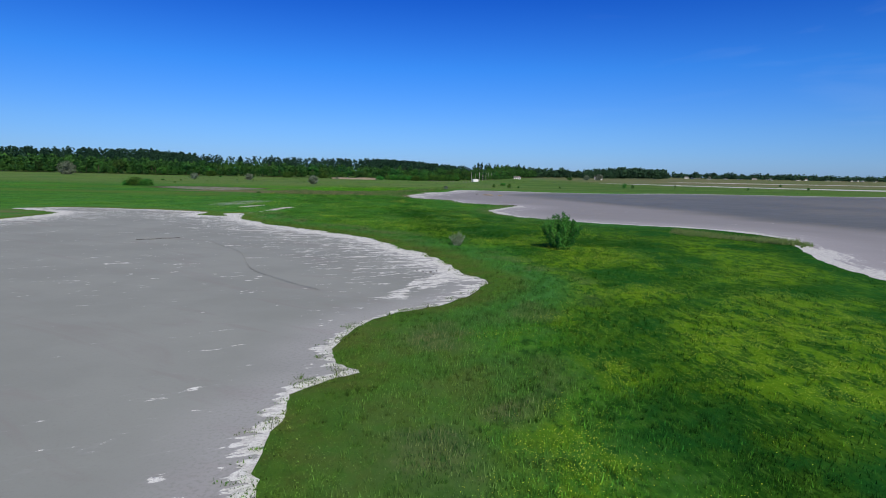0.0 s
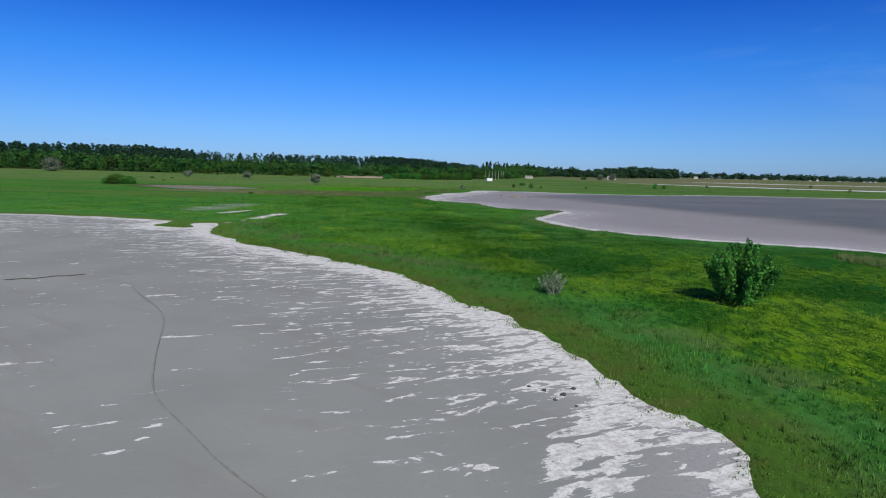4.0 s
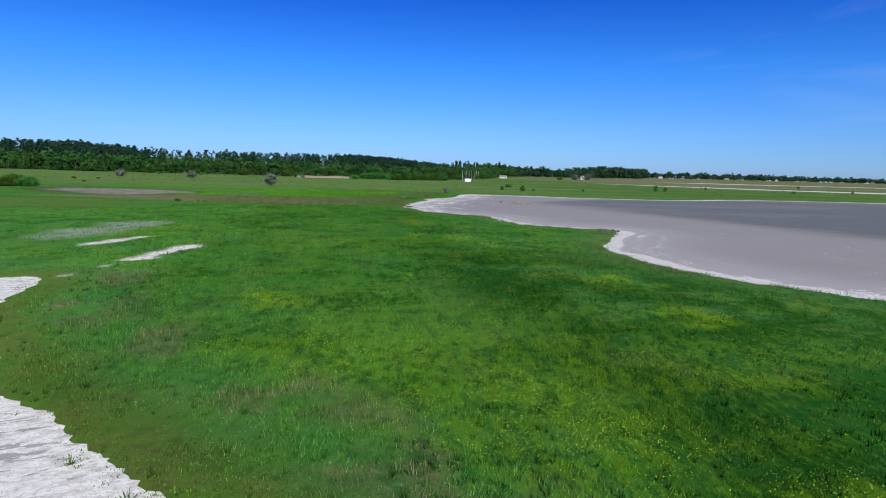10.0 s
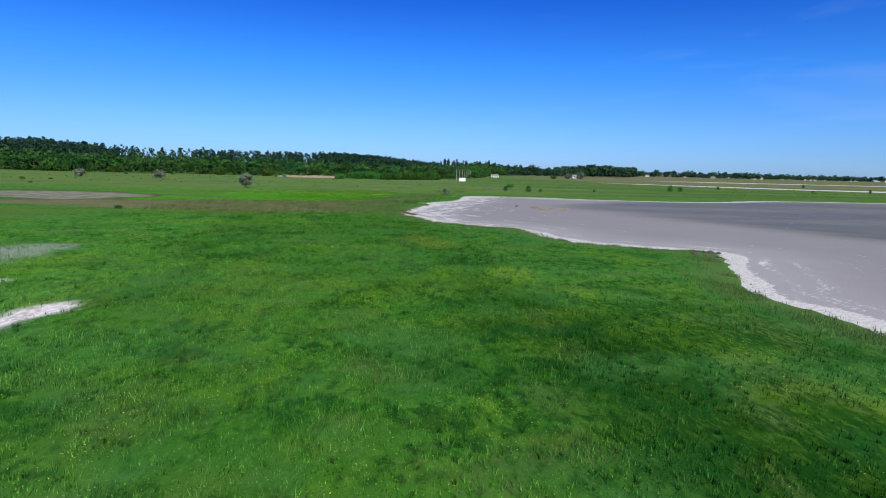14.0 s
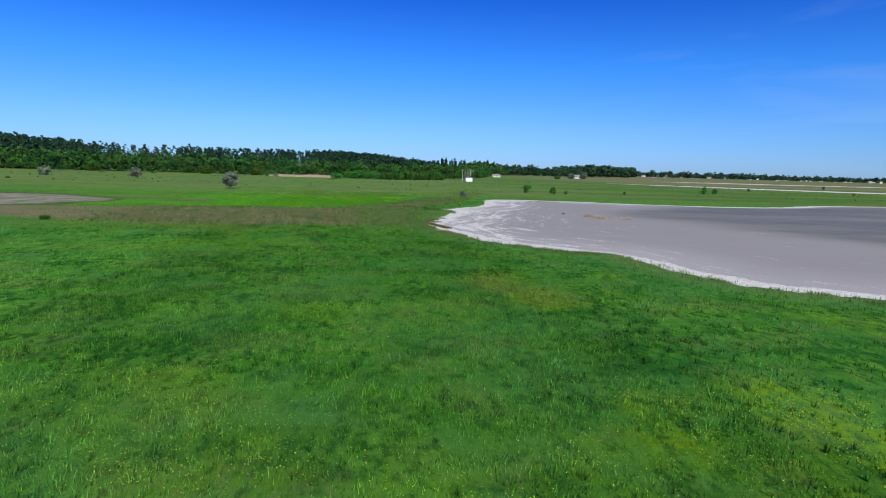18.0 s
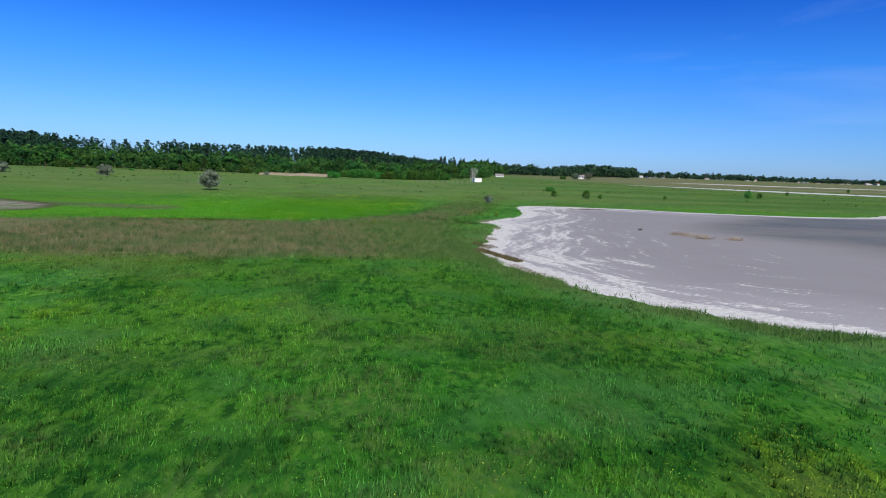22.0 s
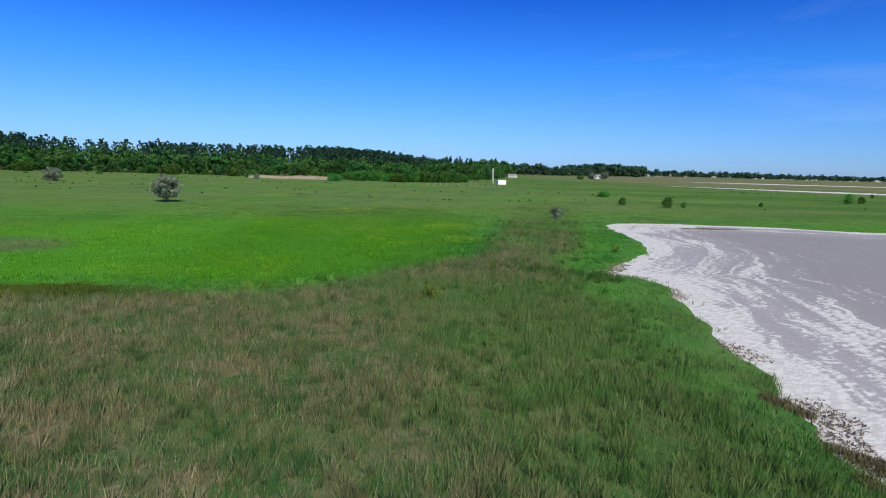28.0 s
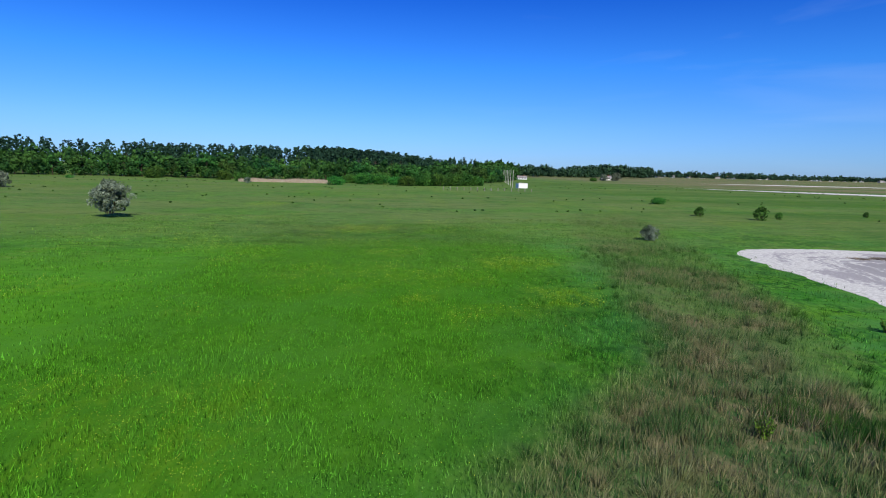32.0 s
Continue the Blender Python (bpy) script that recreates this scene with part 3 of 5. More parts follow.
for socket, value in zip(band_mix.inputs[:1] + band_mix.inputs[2:4], (eastern, streak, along_shore)):
    nt.links.new(value, socket)
cover = calc(nt, "ADD", calc(nt, "MULTIPLY", calc(nt, "SUBTRACT", band_mix.outputs[0], 0.5), 2.7), calc(nt, "MULTIPLY", calc(nt, "SUBTRACT", flake, 0.5), 1.1))
field = calc(nt, "ADD", cover, crust)
white = calc(nt, "MULTIPLY", ramp(nt, field, 0.50, calc_top(nt, eastern)), calc(nt, "SUBTRACT", 1.0, calc(nt, "MULTIPLY", eastern, 0.25)))
clay = mix(nt, ramp(nt, silt, 0.35, 0.65), (0.268, 0.284, 0.242), (0.300, 0.316, 0.270))
clay = mix(nt, calc(nt, "MULTIPLY", eastern, 0.7), clay, (0.264, 0.250, 0.250))
clay = mix(nt, calc(nt, "MULTIPLY", ramp(nt, swirl, 0.52, 0.66), 0.35), clay, (0.26, 0.24, 0.215))
clay = mix(nt, calc(nt, "MULTIPLY", ramp(nt, pits, 0.5, 0.75), 0.22), clay, (0.23, 0.215, 0.20))
clay = mix(nt, calc(nt, "MULTIPLY", ramp(nt, field, 0.25, 0.55), 0.12), clay, (0.46, 0.45, 0.435))
clay = mix(nt, calc(nt, "MULTIPLY", coarse, ramp(nt, pits, 0.2, 0.6)), clay, (0.52, 0.50, 0.485))
clay = mix(nt, wet, clay, mix(nt, ramp(nt, swirl, 0.35, 0.65), (0.122, 0.124, 0.092), (0.172, 0.170, 0.132)))
salt = mix(nt, ramp(nt, flake, 0.35, 0.62), (0.56, 0.56, 0.485), (0.78, 0.79, 0.695))
salt = mix(nt, calc(nt, "MULTIPLY", ramp(nt, pits, 0.50, 0.64), 0.6), salt, (0.44, 0.42, 0.38))
salt = mix(nt, calc(nt, "MULTIPLY", ramp(nt, crumbs, 0.55, 0.68), 0.5), salt, (0.36, 0.34, 0.30))
nt.links.new(mix(nt, white, clay, salt), b.inputs["Base Color"])
b.inputs["Specular IOR Level"].default_value = 0.1
rough = node(nt, "ShaderNodeMapRange", **{"To Min": 0.9, "To Max": 0.5})
nt.links.new(wet, rough.inputs["Value"])
nt.links.new(rough.outputs[0], b.inputs["Roughness"])
relief(nt, b, calc(nt, "ADD", calc(nt, "MULTIPLY", white, 0.7), calc(nt, "MULTIPLY", pits, 0.5)), 0.4, 0.02)


def leafy(name, light, dark, rough=0.7, scale=1.2):
    m, nt, b = material(name, rough)
    b.inputs["Specular IOR Level"].default_value = 0.1
    g = nt.nodes.new("ShaderNodeNewGeometry")
    o = nt.nodes.new("ShaderNodeObjectInfo")
    n = grain(nt, place(nt), scale, 3, 0.6)
    c = mix(nt, ramp(nt, n, 0.35, 0.65), dark, light)
    c = mix(nt, calc(nt, "MULTIPLY", calc(nt, "POWER", g.outputs["Random Per Island"], 2.0), 0.5), c, tuple(0.5 * v for v in dark))
    h = nt.nodes.new("ShaderNodeHueSaturation")
    nt.links.new(calc(nt, "ADD", calc(nt, "MULTIPLY", o.outputs["Random"], 0.05), 0.475), h.inputs["Hue"])
    nt.links.new(calc(nt, "ADD", calc(nt, "MULTIPLY", o.outputs["Random"], 0.5), 0.7), h.inputs["Value"])
    nt.links.new(c, h.inputs["Color"])
    nt.links.new(h.outputs[0], b.inputs["Base Color"])
    return m


def plain(name, a, c, rough=0.85, scale=6.0, metal=0.0):
    m, nt, b = material(name, rough)
    n = grain(nt, place(nt), scale, 4, 0.65)
    nt.links.new(mix(nt, ramp(nt, n, 0.35, 0.65), a, c), b.inputs["Base Color"])
    b.inputs["Metallic"].default_value = metal
    relief(nt, b, n, 0.3, 0.01)
    return m


leaf_green = leafy("green_leaves", (0.085, 0.235, 0.034), (0.030, 0.115, 0.018), scale=0.8)
leaf_bright = leafy("bright_leaves", (0.068, 0.178, 0.024), (0.020, 0.082, 0.014), scale=0.4)
leaf_silver = leafy("silver_leaves", (0.30, 0.37, 0.26), (0.060, 0.090, 0.050), scale=0.9)
leaf_sage = leafy("sage_leaves", (0.36, 0.50, 0.33), (0.120, 0.220, 0.110), scale=2.5)
# needles and far leaves: haze of the distance put into the bluish colour
needle_dark = leafy("pine_needles", (0.028, 0.074, 0.036), (0.012, 0.038, 0.021), scale=0.3)
leaf_far = leafy("dark_leaves", (0.040, 0.092, 0.038), (0.015, 0.042, 0.022), scale=0.15)
leaf_wood = leafy("woodland_leaves", (0.060, 0.160, 0.028), (0.012, 0.054, 0.013), scale=0.20)
leaf_lime = leafy("lime_leaves", (0.20, 0.30, 0.030), (0.070, 0.140, 0.016), scale=1.5)
bark = plain("bark", (0.07, 0.05, 0.035), (0.13, 0.10, 0.075))
petal = plain("yellow_petals", (0.30, 0.48, 0.036), (0.54, 0.62, 0.050), 0.6)
weathered = plain("weathered_wood", (0.20, 0.18, 0.15), (0.34, 0.31, 0.27), 0.9, 14)
concrete = plain("pale_concrete", (0.42, 0.40, 0.36), (0.56, 0.54, 0.50), 0.9, 5)
whitewash = plain("white_paint", (0.74, 0.73, 0.70), (0.82, 0.81, 0.79), 0.8, 3)
roof_grey = plain("grey_roof", (0.20, 0.19, 0.18), (0.30, 0.28, 0.27), 0.9, 2)
roof_red = plain("brick_red_roof", (0.22, 0.09, 0.06), (0.32, 0.13, 0.09), 0.9, 2)
glass_dark = plain("dark_window", (0.03, 0.035, 0.04), (0.05, 0.055, 0.06), 0.2)
wire_mat = plain("fence_wire", (0.2, 0.2, 0.2), (0.3, 0.3, 0.3), 0.5, 5, 0.8)
dry_cane = plain("dry_cane", (0.29, 0.23, 0.16), (0.42, 0.36, 0.27), 0.9, 1.2)
stone_dark = plain("dark_stone", (0.06, 0.055, 0.05), (0.12, 0.11, 0.10), 0.9, 8)


# ---- building blocks ----
def mesh_of(name, verts, faces, mat, smooth=False):
    me = bpy.data.meshes.new(name)
    verts, faces = np.asarray(verts, np.float32), np.asarray(faces, np.int32)
    n = faces.shape[1]
    me.vertices.add(len(verts))
    me.vertices.foreach_set("co", verts.ravel())
    me.loops.add(faces.size)
    me.loops.foreach_set("vertex_index", faces.ravel())
    me.polygons.add(len(faces))
    me.polygons.foreach_set("loop_start", np.arange(0, faces.size, n, dtype=np.int32))
    me.polygons.foreach_set("loop_total", np.full(len(faces), n, np.int32))
    me.polygons.foreach_set("use_smooth", np.full(len(faces), smooth))
    me.update(calc_edges=True)
    me.materials.append(mat)
    return me


def colours(me, name, domain, values):
    a = me.attributes.new(name, "FLOAT_COLOR", domain)
    a.data.foreach_set("color", np.ascontiguousarray(np.stack(values, 1), np.float32).ravel())


def part(name, bm, mat, parent, label="", smooth=False):
    me = bpy.data.meshes.new(name)
    bm.to_mesh(me)
    bm.free()
    me.materials.append(mat)
    for p in me.polygons:
        p.use_smooth = smooth
    ob = new(name, me)
    ob.parent = parent
    if label:
        ob["label"] = label
    return ob


def box(bm, x0, x1, y0, y1, z0, z1, bevel=0.0):
    r = bmesh.ops.create_cube(bm, size=1, matrix=Matrix.Translation(((x0 + x1) / 2, (y0 + y1) / 2, (z0 + z1) / 2)) @ Matrix.Diagonal((x1 - x0, y1 - y0, z1 - z0, 1)))
    if bevel:
        bmesh.ops.bevel(bm, geom=list({e for v in r["verts"] for e in v.link_edges}), offset=bevel, segments=1, affect="EDGES")
    return bm


def rod(bm, a, b, r0, r1, sides=6):
    a, b = Vector(a), Vector(b)
    d = b - a
    m = Matrix.Translation((a + b) / 2) @ d.to_track_quat("Z", "Y").to_matrix().to_4x4()
    bmesh.ops.create_cone(bm, cap_ends=True, segments=sides, radius1=r0, radius2=r1, depth=d.length, matrix=m)
    return bm


def grid_sheet(name, xs, ys, mat, keep=None):
    gx, gy = np.meshgrid(xs, ys)
    nx, ny = len(xs), len(ys)
    i = (np.arange(ny - 1)[:, None] * nx + np.arange(nx - 1)[None]).ravel()
    faces = np.stack([i, i + 1, i + nx + 1, i + nx], 1)
    return gx.ravel(), gy.ravel(), faces


def stretch(lo, fine_lo, fine_hi, hi, cell, grow=1.16):
    out = list(np.arange(fine_lo, fine_hi + cell, cell))
    s, v = cell, out[-1]
    while v < hi:
        s *= grow
        v += s
        out.append(v)
    s, v, left = cell, fine_lo, []
    while v > lo:
        s *= grow
        v -= s
        left.append(v)
    return np.array(left[::-1] + out)


def path_x(y):
    return np.interp(y, [0, 25, 70, 120, 175], [0, -5, -11, -19, -24])


# ---- ground, one sheet to the horizon ----
gx, gy, faces = grid_sheet("ground", stretch(-4600, -46, 42, 4600, 0.5), stretch(-2500, 2, 216, 4800, 0.5), ground_mat)
z = plan(gx, gy)
me = mesh_of("ground", np.stack([gx, gy, ground_height(gx, gy, z)], 1), faces, ground_mat, True)
# alpha dips along the path: shade between blades, put into the ground colour
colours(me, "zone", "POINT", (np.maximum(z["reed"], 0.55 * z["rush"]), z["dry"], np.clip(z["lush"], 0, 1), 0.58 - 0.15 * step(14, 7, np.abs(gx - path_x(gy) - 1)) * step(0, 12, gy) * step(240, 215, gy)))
colours(me, "tint", "POINT", (z["blue"], z["deep"], z["seed"], z["flower"]))
far_flower = z["flower"] * (0.3 + 0.5 * step(215, 240, gy))
colours(me, "soil", "POINT", (z["mud"], z["bare"], z["grey"], far_flower))
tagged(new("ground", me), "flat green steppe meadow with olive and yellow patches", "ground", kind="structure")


def lake(name, poly, key, xs, ys, label):
    x, y, faces = grid_sheet(name, xs, ys, lake_mat)
    z = plan(x, y)
    d = z[key]
    use = (d[faces] > -2.5).any(1)
    idx = np.unique(faces[use])
    remap = np.full(len(x), -1)
    remap[idx] = np.arange(len(idx))
    faces, x, y, d = remap[faces[use]], x[idx], y[idx], d[idx]
    if key == "west":
        reach = step(29, 42, y + 0.15 * x) * step(95, 80, y)
        dd = np.maximum(d, 0)
        wide_band = 0.9 + 1.3 * step(36, 48, y)
        crust = 0.47 * step(wide_band + 0.9, 0.3, dd) + (0.31 + 0.14 * fbm(x, y, 9, 44, 2)) * step(13, 1.0, dd) * (0.2 + 0.8 * reach) + 0.07 * step(18, 8, dd) * reach - 0.13 * step(9, 15, dd)
        patch = step(-0.5, 0.5, np.maximum(capsule(x, y, -2.9, 29.6, -1.2, 34.6, 0.55), capsule(x, y, -0.9, 32.4, 1.0, 40.4, 0.75)) + (fbm(x, y, 1.6, 43, 3) - 0.5) * 1.6)
        crust = np.maximum(crust, 0.80 * patch)
        low = step(0.7, 0.05, dd) * 0.85 + 0.06 * step(4, 1, dd) - 0.10 * step(3, 7, dd)
        crust = crust + (low - crust) * step(29, 26, y)
        wet = np.zeros(len(x))
    else:
        west_end = step(46, 0, x + (190 - y) * 0.3) * step(130, 152, y)
        dd = np.maximum(d, 0)
        crust = 0.80 * step(2.4, 0.3, dd) + 0.37 * step(7.5 + 8 * west_end, 1.0, dd) + 0.20 * west_end * step(34, 8, dd) + 0.05 * step(20, 8, dd)
        body = x - 20 - 0.37 * np.maximum(175 - y, 0) - 0.8 * np.maximum(y - 180, 0) * step(215, 205, y + 0.25 * np.abs(x - 25)) + (fbm(x / 2, y, 14, 41, 3) - 0.5) * 14
        wet = step(-7, 9, body) * step(1.5, 5, d) * (0.72 + 0.28 * step(0.35, 0.6, fbm(x / 3, y, 9, 42, 3)))
        crust = crust * (1 - wet)
    bumps = (fbm(x, y, 3, 51, 3) - 0.5) * 0.03
    me = mesh_of(name, np.stack([x, y, bumps], 1), faces, lake_mat, True)
    pale = step(12, 0.8, d) * 0.4 * (1 - wet) if key == "east" else step(3.5, 0.3, d) * 0.35
    colours(me, "bed", "POINT", (crust, wet, pale, np.maximum(d, 0.02) / 40 if key == "east" else 0 * crust))
    return tagged(new(name, me), label, "lake bed", kind="structure")


lake("lake_bed_1", LAKE_WEST, "west", stretch(-95, -46, 5, 6, 0.5, 1.1), stretch(-60, 8, 92, 94, 0.5, 1.1), "dry grey salt lake bed with white crust streaks along its shore")
lake("lake_bed_2", LAKE_EAST, "east", stretch(-14, -13, 42, 400, 0.6, 1.08), stretch(-60, 30, 214, 250, 0.6, 1.1), "shallow salt lake with pale crusted shore and darker wet middle")


def strip(name, x0, x1, y_of, width_of, label):
    """A far narrow salt flat, lying just above the ground."""
    xs = np.linspace(x0, x1, 120)
    mid_y, w = y_of(xs), width_of(xs)
    w = w * (0.6 + 0.8 * fbm(xs, xs * 0, 30, 61, 3))
    t = np.linspace(-1, 1, 9)
    v = np.stack([np.repeat(xs, 9), (mid_y[:, None] + w[:, None] * t[None]).ravel(), np.full(120 * 9, 0.0) + 0.26 + rise(np.repeat(xs, 9), (mid_y[:, None] + w[:, None] * t[None]).ravel())], 1)
    i = (np.arange(119)[:, None] * 9 + np.arange(8)[None]).ravel()
    me = mesh_of(name, v, np.stack([i, i + 9, i + 10, i + 1], 1), lake_mat, True)
    c = np.clip(2.0 - 1.2 * np.abs(np.tile(t, 120)), 0, 1.3)
    colours(me, "bed", "POINT", (c, 0 * c, 0 * c, 0 * c))
    return tagged(new(name, me), label, "salt flat", kind="structure")


strip("salt_flat_1", 96, 480, lambda x: 348 + 42 * np.exp(-(x - 100) / 55), lambda x: np.clip((x - 94) * 0.4, 0.5, 15), "narrow white salt flat across the far meadow")
strip("salt_flat_2", 225, 900, lambda x: 615 + 0 * x, lambda x: np.clip((x - 225) * 0.3, 0.5, 20), "pale grey salt flat in the far distance")

# ---- grass ----
near = Raster(-64, 44, 4, 262, 0.4)
rng = np.random.default_rng(7)


def blades(name, n, xlo, xhi, ylo, yhi, chance_of, height_of, width, mat, label, lean=0.35, follow=False):
    """Loose blades as single triangles; each takes its zone colour from where it stands."""
    x, y = rng.uniform(xlo, xhi, n), rng.uniform(ylo, yhi, n)
    if follow:
        x = x + path_x(y) + 1
    z = near.at(x, y)
    use = rng.uniform(0, 1, n) < chance_of(x, y, z)
    x, y = x[use], y[use]
    z = near.at(x, y)
    n = len(x)
    h = height_of(x, y, z) * rng.uniform(0.55, 1.25, n)
    base = np.maximum(ground_height(x, y, z) - 0.02, 0.0)
    a = rng.uniform(0, 2 * np.pi, n)
    w = width * rng.uniform(0.6, 1.4, n)
    la, ll = rng.uniform(0, 2 * np.pi, n), rng.uniform(0.05, lean, n) * h
    p = np.stack([x, y, base], 1)
    side = np.stack([np.cos(a) * w, np.sin(a) * w, 0 * a], 1)
    top = p + np.stack([np.cos(la) * ll + 0.06 * h, np.sin(la) * ll, h], 1)
    v = np.stack([p - side, p + side, top], 1).reshape(-1, 3)
    me = mesh_of(name, v, np.arange(3 * n).reshape(-1, 3), mat)
    colours(me, "zone", "FACE", (np.clip(z["reed"] + 0.85 * z["rush"], 0, 1), np.clip(z["dry"], 0, 1), np.clip(z["lush"], 0, 1), rng.uniform(0, 1, n)))
    colours(me, "tint", "FACE", (z["blue"], z["deep"], z["seed"], z["flower"]))
    return tagged(new(name, me), label, "grass", kind="stuff")


def open_meadow(x, y, z):
    edge = -0.2 + 0.95 * step(0.44, 0.74, fbm(x, y, 0.5, 86, 2))
    return (z["lake"] < edge) * (1 - z["bare"]) * (1 - 0.7 * z["mud"])


def core(x, y, z):
    return step(12.5, 8, np.abs(x - path_x(y) - 1)) * open_meadow(x, y, z) * (0.72 + 0.28 * tussock(x, y))


def wide(x, y, z):
    off = np.abs(x - path_x(y) - 1)
    return step(36, 16, off) * step(5, 11, off) * open_meadow(x, y, z) * (0.72 + 0.28 * tussock(x, y))


def tussock(x, y):
    return step(0.28, 0.72, 0.55 * fbm(x, y, 0.55, 81, 2) + 0.45 * fbm(x, y, 1.7, 82, 2))


def grass_height(x, y, z):
    h = 0.14 - 0.05 * z["dry"] * step(4, 1, -z["west"]) - 0.03 * step(1.2, 0.1, -z["lake"])
    return (0.38 + 1.15 * tussock(x, y)) * (h + 0.07 * z["reed"] + 0.06 * z["rush"])


blades("meadow_grass", 900000, -12.5, 12.5, 9, 232, core, grass_height, 0.0115, grass_mat, "dense green meadow grass with dry stalks and tufts", 0.6, True)
blades("meadow_grass_far", 620000, -37, 37, 9, 240, wide, grass_height, 0.020, grass_mat, "green meadow grass beyond the line of flight", 0.5, True)


def herbs(name, n, label):
    """Small leaves of herbs scattered through the sward."""
    x, y = rng.uniform(-12.5, 12.5, n), rng.uniform(9, 232, n)
    x = x + path_x(y) + 1
    z = near.at(x, y)
    leafy_spot = 0.30 + 0.70 * step(0.42, 0.62, fbm(x, y, 2.6, 88, 3))
    use = rng.uniform(0, 1, n) < core(x, y, z) * leafy_spot * (1 - 0.7 * z["reed"])
    x, y = x[use], y[use]
    z = near.at(x, y)
    n = len(x)
    c = np.stack([x, y, ground_height(x, y, z) + rng.uniform(0.05, 0.24, n) * (0.6 + 0.6 * tussock(x, y))], 1)
    a, r = rng.uniform(0, 6.28, n), rng.uniform(0.009, 0.020, n)
    tilt = rng.uniform(-0.9, 0.9, (3, n))
    v = [c + np.stack([np.cos(a + k * 2.2) * r, np.sin(a + k * 2.2) * r, tilt[k] * r], 1) for k in range(3)]
    me = mesh_of(name, np.stack(v, 1).reshape(-1, 3), np.arange(3 * n).reshape(-1, 3), grass_mat)
    colours(me, "zone", "FACE", (z["reed"], z["dry"], np.clip(z["lush"], 0, 1), rng.uniform(0.1, 1.0, n)))
    colours(me, "tint", "FACE", (z["blue"], z["deep"], z["seed"], z["flower"]))
    return tagged(new(name, me), label, "herbs", kind="stuff")


def tussocks(name, n, xlo, xhi, ylo, yhi, chance_of, height, per, width, spread, label, reed=None, base_chance=(0.0, 1.0)):
    """Grass growing in separate tufts: blades fan out of one foot and share its tone."""
    x, y = rng.uniform(xlo, xhi, n), rng.uniform(ylo, yhi, n)
    z = near.at(x, y)
    use = rng.uniform(0, 1, n) < chance_of(x, y, z)
    x, y = x[use], y[use]
    z = near.at(x, y)
    n = len(x)
    tall = height * rng.uniform(0.6, 1.25, n)
    foot = np.repeat(np.stack([x, y, np.maximum(ground_height(x, y, z) - 0.02, 0)], 1), per, 0)
    tone = np.repeat(rng.uniform(*base_chance, n), per)
    h = np.repeat(tall, per) * rng.uniform(0.55, 1.1, n * per)
    a, out = rng.uniform(0, 6.28, n * per), rng.uniform(0, 1, n * per) ** 0.7 * np.repeat(spread * rng.uniform(0.7, 1.3, n), per)
    base = foot + np.stack([np.cos(a) * out * 0.35, np.sin(a) * out * 0.35, 0 * a], 1)
    top = foot + np.stack([np.cos(a) * out + 0.10 * h, np.sin(a) * out, h * (1 - 0.35 * out / spread / 1.3)], 1)
    b, w = rng.uniform(0, 6.28, n * per), width * rng.uniform(0.6, 1.4, n * per)
    side = np.stack([np.cos(b) * w, np.sin(b) * w, 0 * b], 1)
    me = mesh_of(name, np.stack([base - side, base + side, top], 1).reshape(-1, 3), np.arange(3 * n * per).reshape(-1, 3), grass_mat)
    q = {k: np.repeat(z[k], per) for k in ("reed", "rush", "dry", "lush", "blue", "deep", "seed", "flower")}
    colours(me, "zone", "FACE", (np.clip(q["reed"] + 0.85 * q["rush"], 0, 1) if reed is None else np.full(n * per, reed), np.clip(q["dry"], 0, 1), np.clip(q["lush"], 0, 1),
                                 np.clip(tone + rng.normal(0, 0.04, n * per), 0, 1)))
    colours(me, "tint", "FACE", (q["blue"], q["deep"], q["seed"], q["flower"]))
    return tagged(new(name, me), label, "grass", kind="stuff")


herbs("meadow_herbs", 1150000, "small green herb leaves among the meadow grass")


def reed_here(x, y, z):
    clump = 0.25 + 0.75 * step(0.34, 0.62, fbm(x, y, 0.9, 83, 3))
    return z["reed"] * (z["lake"] < -0.2) * clump * (1 - 0.5 * step(203, 222, y))


blades("reed_stalks", 1100000, -44, 12, 148, 250, reed_here, lambda x, y, z: 0.12 + 0.36 * step(0.25, 0.75, fbm(x, y, 1.0, 85, 3)), 0.0068, grass_mat, "tall brown and green reeds in a dry belt", 0.65)


tussocks("reed_tussocks", 16000, -46, 2, 152, 215, lambda x, y, z: z["reed"] * (z["lake"] < -0.3) * step(0.30, 0.55, fbm(x, y, 2.0, 111, 3)), 0.50, 42, 0.0078, 0.40,
         "brown and grey-green reed grass growing in leaning tufts")
tussocks("sedge_tussocks", 1700, -16, -6, 177, 187, lambda x, y, z: z["deep"] * step(-0.2, 0.8, capsule(x, y, -12.9, 183.0, -8.4, 179.2, 1.2)) * (z["lake"] < -0.2), 0.55, 36, 0.009, 0.28,
         "dark green rushes growing in tufts beside the reed belt", 0.35, (0.1, 0.5))
tussocks("feather_tussocks", 15000, -34, 16, 10, 110, lambda x, y, z: open_meadow(x, y, z) * z["blue"] * step(19, 12, np.abs(x - path_x(y) - 2)), 0.26, 16, 0.0085, 0.20,
         "blue-green feather grass in soft tufts along the shore", 0.0, (0.2, 0.8))
tussocks("herb_tussocks", 28000, -36, 16, 14, 152, lambda x, y, z: open_meadow(x, y, z) * (0.10 + 0.9 * z["deep"]) * step(17, 10, np.abs(x - path_x(y) - 1)), 0.27, 12, 0.014, 0.20,
         "dark green herbs standing in clumps above the grass", 0.0, (0.05, 0.6))


